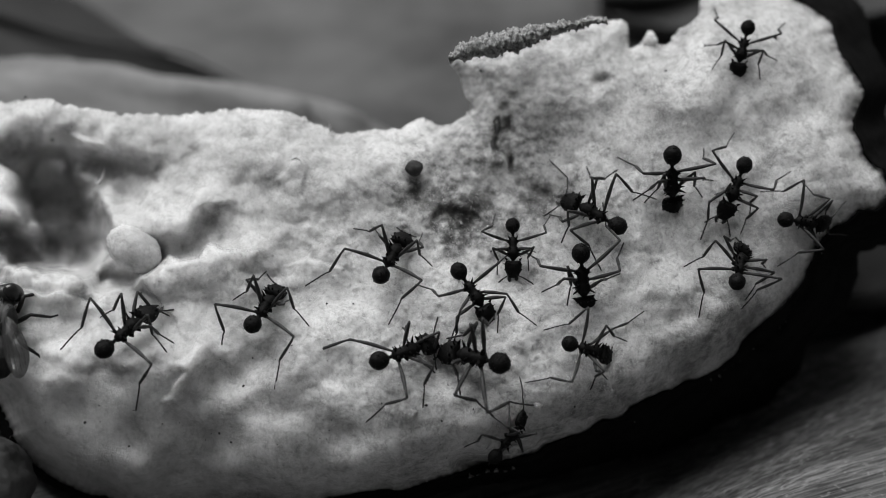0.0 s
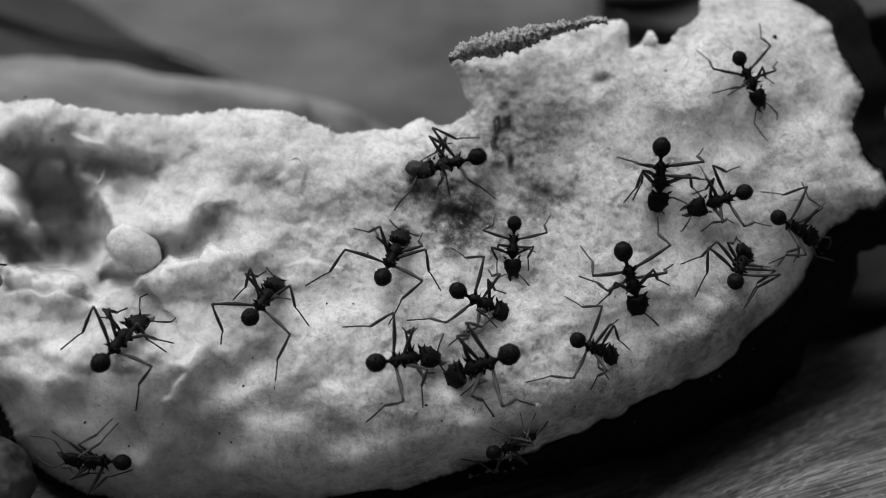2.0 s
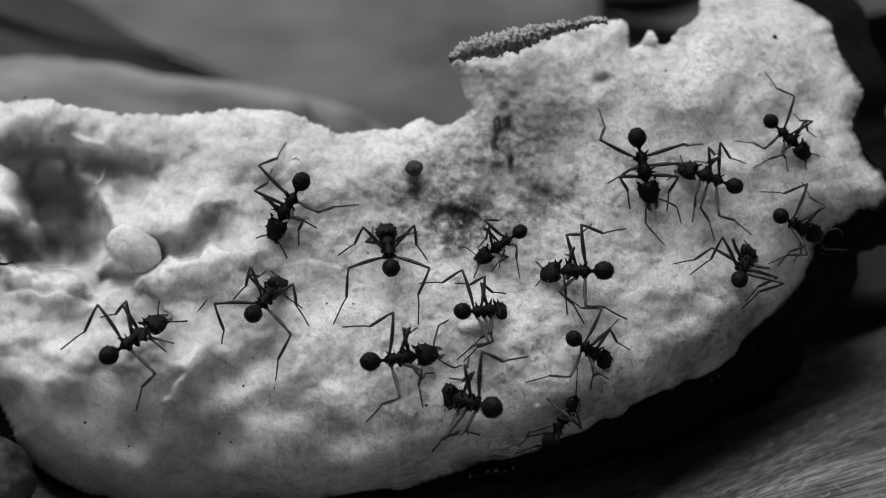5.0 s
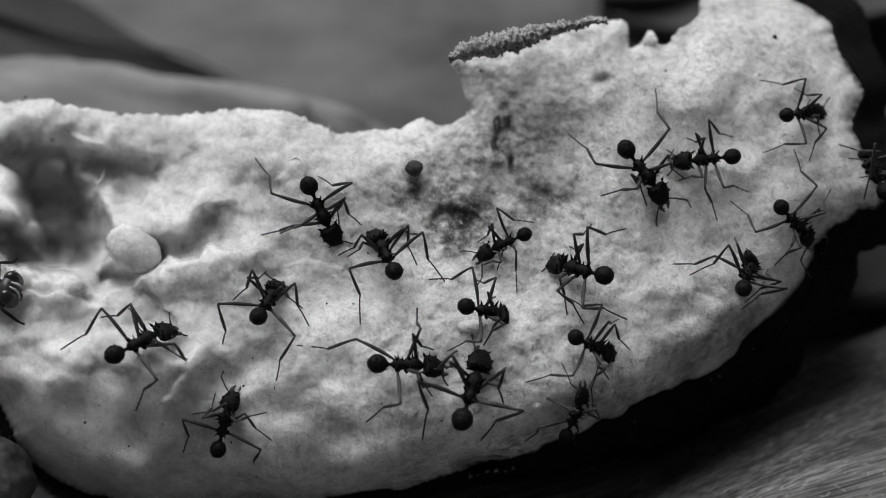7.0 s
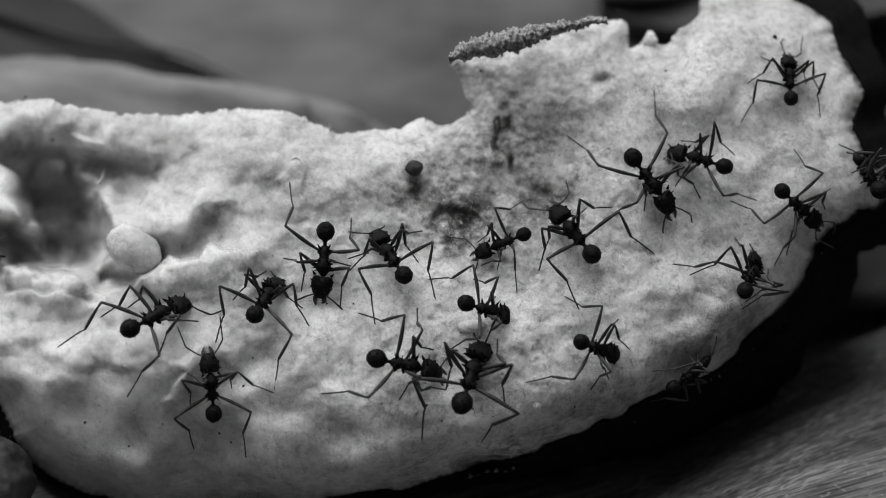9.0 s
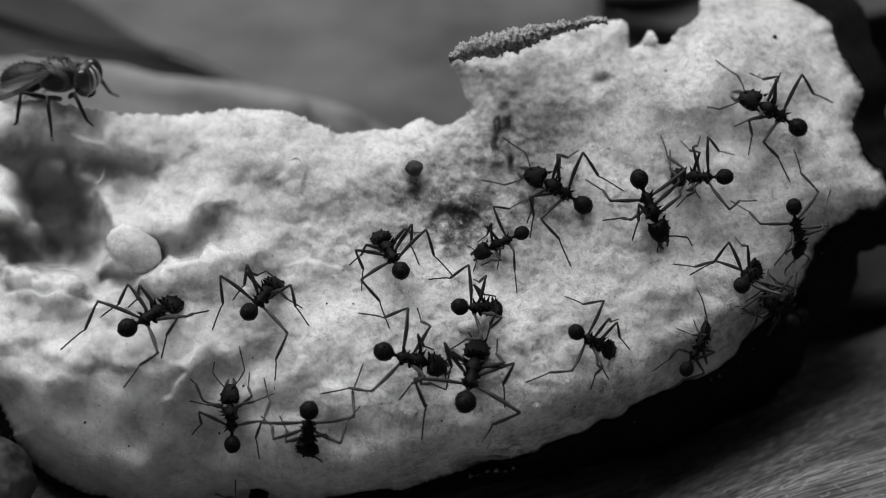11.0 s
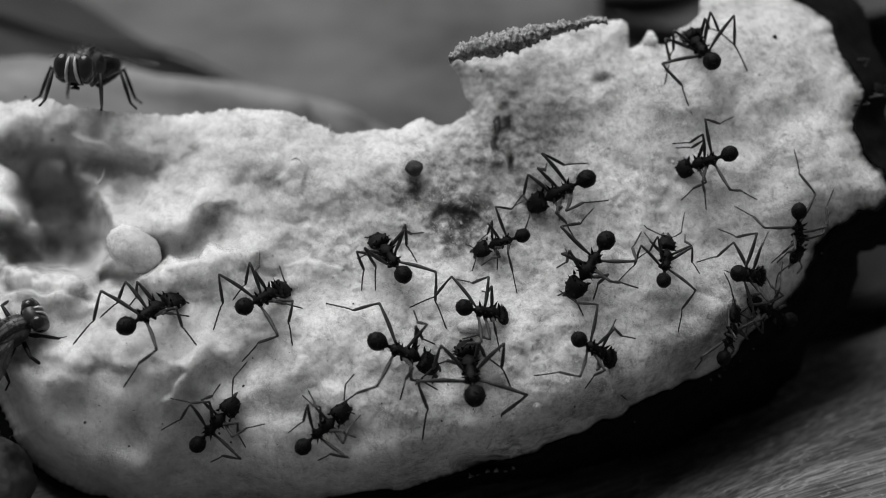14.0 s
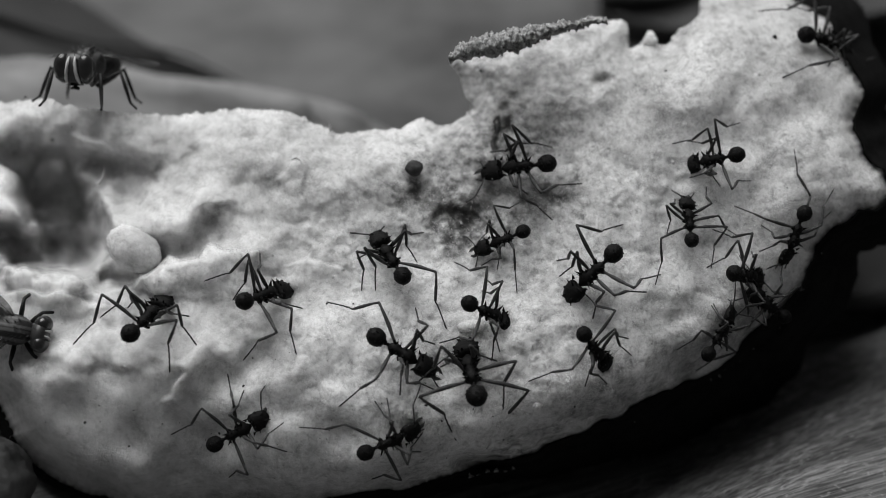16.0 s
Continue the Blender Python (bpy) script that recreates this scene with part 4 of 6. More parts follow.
def crust_part():
    """Granular dry rind along the flap's upper edge."""
    bm = bmesh.new()
    line = curve([(0.54, 18.1), (2.21, 19.07), (6.27, 19.82), (10.86, 21.01), (13.83, 21.66), (15.72, 21.82)], 140)
    thick = np.interp(np.linspace(0, 1, 140), [0, 0.06, 0.25, 0.5, 0.68, 0.85, 1], [0.2, 0.6, 1.05, 0.95, 0.5, 0.25, 0.1])
    seg = 36
    rows = []
    for k, ((u, v), r) in enumerate(zip(line, thick)):
        r *= 1 + 0.35 * noise.noise(Vector((k * 0.11, 0, 4))) + 0.2 * noise.noise(Vector((k * 0.4, 0, 9)))
        row = []
        for i in range(seg):
            a = 2 * math.pi * i / seg
            du, dv, dh = -0.25 * r * math.cos(a), r * math.cos(a), r * 1.6 * math.sin(a)
            h = FLAP_H + dh
            p = Vector(on_face([u + du], [v + dv], [h])[0])
            out = (p - Vector(on_face([u], [v], [FLAP_H])[0])).normalized()
            p += out * MM * (0.25 * noisy(p, 2600, 1) + 0.4 * noisy(p, 5200, 2) + 0.4 * noisy(p, 900, 3))
            row.append(bm.verts.new(p))
        rows.append(row)
    for p, q in zip(rows, rows[1:]):
        for i in range(seg):
            j = (i + 1) % seg
            bm.faces.new((p[i], p[j], q[j], q[i]))
    bm.faces.new(rows[0][::-1])
    bm.faces.new(rows[-1])
    bmesh.ops.recalc_face_normals(bm, faces=bm.faces)
    return part("crust", bm, rind, fruit, "dry granular grey rind")


def rind_material():
    m, n, l, b = shader("dry_rind", 0.9, 0.2)
    co = n.new("ShaderNodeTexCoord").outputs["Object"]
    t = noise_node(n, l, 2600, 6, 0.75, co)
    l.new(ramp_node(n, l, t.outputs[0], ((0.36, 0.12), (0.5, 0.5), (0.64, 0.85))).outputs[0], b.inputs["Base Color"])
    bumped(n, l, b, t.outputs[0], 1.0, 0.0006)
    return m


def pebble(bm, centre, size, turn, bump, seed, cuts=4):
    """A lumpy rounded piece."""
    made = bmesh.ops.create_icosphere(bm, subdivisions=cuts, radius=1)["verts"]
    m = Matrix.Translation(centre) @ turn @ Matrix.Diagonal((*size, 1))
    for v in made:
        k = 1 + bump * noisy(v.co, 1.3, seed) + bump * 0.5 * noisy(v.co, 3.1, seed + 1) + bump * 0.35 * noisy(v.co, 8, seed + 2) + bump * 0.25 * noisy(v.co, 18, seed + 3)
        v.co = m @ (v.co * k)


FLAP_H = -1.0
rind = rind_material()
crust_part()


def face_point(u, v, lift=0.0):
    return Vector(on_face([u], [v], [float(face_height([u], [v])[0]) + lift])[0])


def pulp_lump(at, size, turn, seed, lift):
    bm = bmesh.new()
    pebble(bm, face_point(*at, lift), [x * MM for x in size], FACE @ pose(0, 0, 0, 0, 0, turn), 0.13, seed, 5)
    return part("pulp_lump", bm, pulp, fruit, "smooth pale lump of pulp")


pulp_lump((-29.6, -0.05), (2.8, 2.0, 1.8), -32, 3, 0.6)
pulp_lump((19.82, 19.93), (0.75, 0.6, 0.8), 0, 8, 0.0)


def shred(points, r, material, label):
    bm = bmesh.new()
    line = [face_point(u, v, h) for u, v, h in points]
    tube(bm, line, [r * MM * k for k in np.interp(np.linspace(0, 1, len(line)), [0, 0.2, 0.8, 1], [0.4, 1, 1, 0.3])], 7)
    bmesh.ops.recalc_face_normals(bm, faces=bm.faces)
    return part("shred", bm, material, fruit, label)


shred([(*(-32.57, 8.05), 0.9), (*(-32.41, 7.45), 1.1), (*(-32.57, 6.75), 1.2), (*(-33, 6.21), 1.1), (*(-33.49, 6), 0.8)], 0.16, moist, "curled white shred of pulp")
shred([(*(-10.75, 11.07), -0.2), (*(-10.8, 11.67), 0.1), (*(-10.91, 12.15), 0.3)], 0.14, moist, "thin pale spike of pulp")
pulp_lump((2.7, -7.4), (1.35, 0.6, 0.5), 4, 21, 0.1)


shred([(6.2, -19.3, 0.1), (6.7, -18.8, 0.4), (7.2, -18.9, 0.5), (7.5, -19.5, 0.3)], 0.28, moist, "torn pale shred of pulp")
shred([(4.2, -19.1, 0.1), (4.5, -18.6, 0.5), (4.6, -18.1, 0.6)], 0.12, moist, "torn pale shred of pulp")
shred([(5.1, 10.8, -0.1), (5.2, 11.6, 0.3), (5.15, 12.3, 0.5)], 0.1, moist, "thin pale spike of pulp")
shred([(-14.6, 8.5, 0.2), (-14.0, 8.75, 0.35), (-13.6, 8.5, 0.3), (-13.4, 7.8, 0.2)], 0.1, moist, "thin bright rim of torn pulp")


def loose(name, at, size, turn, bump, seed, material, label, category, lift=0.0, group=""):
    bm = bmesh.new()
    pebble(bm, (0, 0, 0), [x * MM for x in size], Matrix.Identity(4), bump, seed, 3)
    ob = part(name, bm, material, None)
    ob.matrix_basis = Matrix.Translation(face_point(*at, lift)) @ FACE @ pose(0, 0, 0, 0, 0, turn)
    return tagged(ob, label, category, group)


husk = litter_material("seed_husk", 0.015, 0.09, 900)
flake = pulp_material("flake", 0.85)
seed_husk = litter_material("speck", 0.012, 0.05, 1500)
loose("seed", (-2.75, 7.72), (0.85, 0.8, 0.8), 20, 0.12, 4, husk, "small round dull grey seed stuck in the pulp", "seed", 0.6)
loose("crumb", (9.02, -15.02), (0.42, 0.32, 0.25), 20, 0.35, 14, flake, "tiny white crumb on the pulp", "crumb", 0.2)
loose("crumb", (-3.19, -15.77), (0.8, 0.5, 0.22), 10, 0.4, 15, flake, "thin pale flake of pulp", "crumb", 0.1)
for i, (at, r) in enumerate((((-37.38, 10.43), 0.16), ((3.62, 17.02), 0.16), ((31.71, 20.26), 0.26), ((-21.39, -17.61), 0.12), ((-20.26, -18.47), 0.12), ((-30.03, -18.85), 0.12), ((-11.13, -5.24), 0.12),
                             ((21.28, 17.02), 0.13), ((5.19, 11.94), 0.12), ((-39.92, 14.53), 0.14), ((-8.59, -5.24), 0.08), ((12.59, -15.07), 0.1))):
    loose("dirt_speck", at, (r, r * 0.8, r * 0.7), 40 * i, 0.3, 30 + i, seed_husk, "tiny dark speck of dirt on the pulp", "dirt", 0.05, "dirt specks")


# ---- the ground's litter behind the fruit, far out of focus ----
def dry_leaf(at, tip, width, curl, material, label, seed):
    """A thick-skinned leaf with a raised midrib and wavy edges; its stalk end is the origin."""
    length, turn = math.dist(at[:2], tip[:2]), math.degrees(math.atan2(tip[1] - at[1], tip[0] - at[0]))
    bm = bmesh.new()
    nx, ny = 40, 17
    sides = []
    for dz in (0.0, -0.0006):
        grid = []
        for i in range(nx + 1):
            x = i / nx
            w = width / 2 * max(math.sin(math.pi * x ** 0.75), 0.02)
            row = []
            for j in range(ny):
                y = (j / (ny - 1) * 2 - 1)
                z = curl * (y * y) * w + 0.0012 * math.exp(-(y * 8) ** 2) + 0.006 * noise.noise(Vector((x * 4, y * 2, seed))) + 0.004
                row.append(bm.verts.new((x * length, y * w, max(z, 0.0012) + dz)))
            grid.append(row)
        for p, q in zip(grid, grid[1:]):
            for j in range(ny - 1):
                bm.faces.new((p[j], p[j + 1], q[j + 1], q[j]))
        sides.append(grid)
    a, b = sides
    rim = [r[0] for r in a] + a[-1][1:] + [r[-1] for r in a[::-1]][1:] + a[0][::-1][1:-1]
    rim2 = [r[0] for r in b] + b[-1][1:] + [r[-1] for r in b[::-1]][1:] + b[0][::-1][1:-1]
    for i in range(len(rim)):
        j = (i + 1) % len(rim)
        bm.faces.new((rim[i], rim[j], rim2[j], rim2[i]))
    bmesh.ops.recalc_face_normals(bm, faces=bm.faces)
    ob = part("dry_leaf", bm, material, None)
    rib = bmesh.new()
    tube(rib, [(length * k / 12, 0, 0.0062 + 0.006 * noise.noise(Vector((k / 3, 0, seed)))) for k in range(13)], [0.0011 * (1 - k / 14) for k in range(13)], 8)
    part("midrib", rib, material, ob)
    ob.matrix_basis = pose(*at, 0, 0, turn)
    return tagged(ob, label, "leaf", "dry leaves on the ground")


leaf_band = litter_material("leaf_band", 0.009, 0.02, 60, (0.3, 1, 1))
leaf_shade = litter_material("leaf_shade", 0.006, 0.022, 60, (0.3, 1, 1))
leaf_mid = litter_material("leaf_mid", 0.012, 0.045, 60, (0.3, 1, 1))
leaf_grey = litter_material("leaf_grey", 0.005, 0.125, 50, (0.8, 1, 1))
dry_leaf((-0.36, 0.112, 0.0), (0.34, 0.112, 0.0), 0.13, 0.0, leaf_grey, "broad dry grey leaf on the ground behind the fruit", 1)
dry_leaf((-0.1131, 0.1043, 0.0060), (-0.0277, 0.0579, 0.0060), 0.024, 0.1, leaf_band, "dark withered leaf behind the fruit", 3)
dry_leaf((0.0241, 0.0852, 0.0060), (0.1075, 0.1113, 0.0060), 0.05, 0.2, leaf_mid, "dark withered leaf behind the fruit", 4)
# added leaf, coloured near black in place of the shade right of the fruit
dry_leaf((0.0419, 0.0174, 0.0000), (0.0797, 0.0975, 0.0000), 0.045, 0.12, leaf_shade, "near-black leaf added as shade beside the fruit", 5)


peel = litter_material("pale_peel", 0.13, 0.28, 80)
dull = litter_material("dull_rind", 0.05, 0.13, 300)


def pale_chunk(at, size, turn, seed, label, material=flake):
    bm = bmesh.new()
    pebble(bm, (0, 0, 0), size, Matrix.Identity(4), 0.14, seed, 5)
    ob = part("fruit_chunk", bm, material, None)
    ob.matrix_basis = pose(*at, 0, 0, turn)
    for v in ob.data.vertices:
        v.co.z = max(v.co.z, -at[2])
    return tagged(ob, label, "fruit", "pieces of fruit on the ground")


pale_chunk((-0.075, 0.045, 0.0), (0.075, 0.018, 0.0225), 0, 2, "dull pale chunk of fruit rind behind the wedge", peel)
pale_chunk((-0.0460, -0.0145, 0.0050), (0.0072, 0.005, 0.0075), 35, 6, "dull grey chunk of fruit rind in front of the wedge", dull)


# ---- flies ----
def striped_material():
    m, n, l, b = shader("fly_thorax", 0.5, 0.4)
    sep = n.new("ShaderNodeSeparateXYZ")
    l.new(n.new("ShaderNodeTexCoord").outputs["Object"], sep.inputs[0])
    w = calc(n, l, "SINE", calc(n, l, "MULTIPLY", calc(n, l, "ABSOLUTE", sep.outputs[1]), 7600.0))
    l.new(ramp_node(n, l, calc(n, l, "ADD", calc(n, l, "MULTIPLY", w, 0.5), 0.5), ((0.55, 0.012), (0.85, 0.085))).outputs[0], b.inputs["Base Color"])
    return m


def wing_material():
    m, n, l, b = shader("fly_wing", 0.25, 0.5)
    b.inputs["Base Color"].default_value = (0.06, 0.06, 0.06, 1)
    b.inputs["Alpha"].default_value = 0.55
    return m


fly_stripe, fly_dark, fly_wing = striped_material(), chitin_material("fly_shell", 0.006, 0.5), wing_material()
fly_eye, _n, _l, _b = shader("fly_eye", 0.25, 0.5)
_b.inputs["Base Color"].default_value = (0.018, 0.018, 0.018, 1)
fly_face, _n, _l, _b = shader("fly_face", 0.45, 0.5)
_b.inputs["Base Color"].default_value = (0.03, 0.03, 0.03, 1)


fly_pale, _n, _l, _b = shader("fly_pale", 0.5, 0.4)
_b.inputs["Base Color"].default_value = (0.5, 0.5, 0.5, 1)


def ball_mesh(size):
    bm = bmesh.new()
    bmesh.ops.create_uvsphere(bm, u_segments=24, v_segments=16, radius=1, matrix=Matrix.Diagonal((*size, 1)))
    return bm


def bristles(bm, size, count, seed, long):
    rnd = random.Random(seed)
    for _ in range(count):
        a, b = rnd.uniform(0, 6.28), rnd.uniform(0.1, 1.3)
        d = Vector((math.cos(a) * math.cos(b), math.sin(a) * math.cos(b), math.sin(b)))
        p = Vector((d.x * size[0], d.y * size[1], d.z * size[2])) * 0.97
        spine(bm, p, p + (d + Vector((-0.6, 0, 0))).normalized() * long * rnd.uniform(0.6, 1.2), 0.03)


def build_fly(label, spread, tall=1.0):
    fly = tagged(new("fly"), label, "fly", "flies on the fruit pulp")

    def add(name, bm, material, m, parent=None, text=""):
        ob = part(name, scaled(bm), material, parent or fly, text)
        ob.matrix_basis = m
        return ob
    bm = ball_mesh((1.95, 1.45, 1.4))
    bristles(bm, (1.95, 1.45, 1.4), 130, 5, 0.6)
    add("thorax", bm, fly_stripe, pose(0, 0, 0.1 * MM), None, "grey thorax with dark stripes")
    bm = ball_mesh((2.2, 1.55, 1.3))
    bristles(bm, (2.2, 1.55, 1.3), 90, 6, 0.45)
    add("abdomen", bm, fly_dark, pose(-3.2 * MM, 0, -0.15 * MM, 0, -8, 0))
    bm = ball_mesh((0.75, 1.2, 1.15))
    bristles(bm, (0.75, 1.0, 1.15), 16, 7, 0.4)
    head = add("head", bm, fly_face, pose(2.45 * MM, 0, -0.15 * MM, 0, 10, 0) @ Matrix.Scale(1.18, 4))
    for s in (1, -1):
        add("eye", ball_mesh((0.72, 0.68, 1.05)), fly_eye, pose(0.12 * MM, s * 0.78 * MM, 0.08 * MM, 0, 0, s * 24), head, "large dark compound eye")
    for s in (1, -1):
        bm = bmesh.new()
        tube(bm, [(0.45, s * 0.2, 1.0), (0.72, s * 0.26, 0.6), (0.82, s * 0.32, 0.1), (0.74, s * 0.4, -0.4), (0.5, s * 0.45, -0.85)], [0.05, 0.11, 0.12, 0.13, 0.06], 7)
        add("face_stripe", bm, fly_pale, pose(0, 0, 0), head, "pale stripe along the eye")
    bm = bmesh.new()
    tube(bm, [(0.3, 0, -0.6), (0.3, 0, -0.95), (0.25, 0, -1.2), (0.3, 0, -1.3)], [0.4, 0.36, 0.3, 0.34], 9)
    add("proboscis", bm, fly_dark, pose(0, 0, 0), head)
    for s in (1, -1):
        bm = bmesh.new()
        outline = [(0.0, 0.0), (1.0, 0.75), (2.6, 1.35), (4.4, 1.45), (5.8, 0.9), (6.2, 0.1), (5.4, -0.55), (3.6, -0.85), (1.6, -0.65), (0.4, -0.25)]
        rim = curve([(*p,) for p in outline + outline[:1]], 40)[:-1]
        low = [bm.verts.new((-x, s * y, 0.08 * math.sin(x))) for x, y in rim]
        up = [bm.verts.new((-x, s * y, 0.08 * math.sin(x) + 0.03)) for x, y in rim]
        bm.faces.new(up)
        bm.faces.new(low[::-1])
        for i in range(len(low)):
            j = (i + 1) % len(low)
            bm.faces.new((low[i], low[j], up[j], up[i]))
        for k in (0.9, 0.45, 0.0, -0.35):
            tube(bm, [(-0.2, 0, 0.05), (-2.4, s * k * 0.8, 0.12), (-4.2, s * k * 1.15, 0.02), (-5.5, s * k * 1.0, -0.02)], [0.05, 0.04, 0.03, 0.02], 5)
        add("wing", bm, fly_wing, pose(0.2 * MM, s * 1.1 * MM, 0.95 * MM, -s * 12, -6, -s * spread), None, "clear veined wing")
    for s in (1, -1):
        for hip, knee, heel, foot in (((1.0, 0.8, -1.0), (2.2, 2.0, -0.3), (2.9, 2.4, -1.9), (3.5, 2.6, -2.2)),
                                      ((0.1, 0.9, -1.1), (0.3, 3.0, -0.2), (0.4, 3.9, -1.9), (0.6, 4.5, -2.2)),
                                      ((-0.9, 0.8, -1.1), (-2.4, 2.3, -0.2), (-3.2, 3.0, -1.9), (-4.0, 3.3, -2.2))):
            bm = bmesh.new()
            pts = [Vector((p[0], s * p[1], p[2] * tall)) for p in (hip, knee, heel, foot)]
            tube(bm, [pts[0], pts[0].lerp(pts[1], 0.5), pts[1], pts[1].lerp(pts[2], 0.5), pts[2], pts[2].lerp(pts[3], 0.5), pts[3]], [0.2, 0.24, 0.16, 0.17, 0.12, 0.09, 0.1], 8)
            for k in (0.3, 0.6, 0.9):
                q = pts[1].lerp(pts[2], k)
                spine(bm, q, q + Vector((0.3, s * 0.15, -0.1)), 0.03)
            add("leg", bm, fly_dark, pose(0, 0, 0))
    return fly


fly_low = build_fly("grey striped fly with bristly body and clear wings feeding on pulp", 14)
fly_ridge = build_fly("dark fly with pale facial stripes perched on the pulp's upper edge", 30, 1.45)
fly_ridge.scale = (1.2, 1.2, 1.2)


def move_fly(fly, track, size=0.95):
    ts = np.round(np.arange(0, 16.001, 0.2), 3)
    walk(fly, [(t, body_pose(*row, size, 0.0)[0]) for t, row in zip(ts, cubic(track, ts))])


# ---- the ants ----
ant_A = build_ant(1, BOLD, 1)
ant_B = build_ant(0.95, BOLD, 2)
ant_C = build_ant(0.95, BOLD, 3)
ant_D = build_ant(0.9, BOLD, 4)
ant_E = build_ant(0.78, BOLD, 5)
ant_F = build_ant(1, BOLD, 6)
ant_G = build_ant(1.12, BOLD, 7)
ant_H = build_ant(0.85, BOLD, 8)
ant_I = build_ant(0.9, BOLD, 9)
ant_J = build_ant(0.85, BOLD, 10)
ant_K = build_ant(0.88, CRAWL, 11)
ant_L = build_ant(1, BOLD, 12)
ant_M = build_ant(0.98, CRAWL, 13)
ant_N = build_ant(1, CRAWL, 14)
ant_O = build_ant(0.8, CRAWL, 15)
ant_R = build_ant(1, CRAWL, 16)
ant_P = build_ant(0.78, CRAWL, 17)
ant_Q = build_ant(0.86, CRAWL, 18)
ant_T = build_ant(0.86, CRAWL, 19)
ant_U = build_ant(0.8, CRAWL, 20)
ant_V = build_ant(0.8, CRAWL, 21)


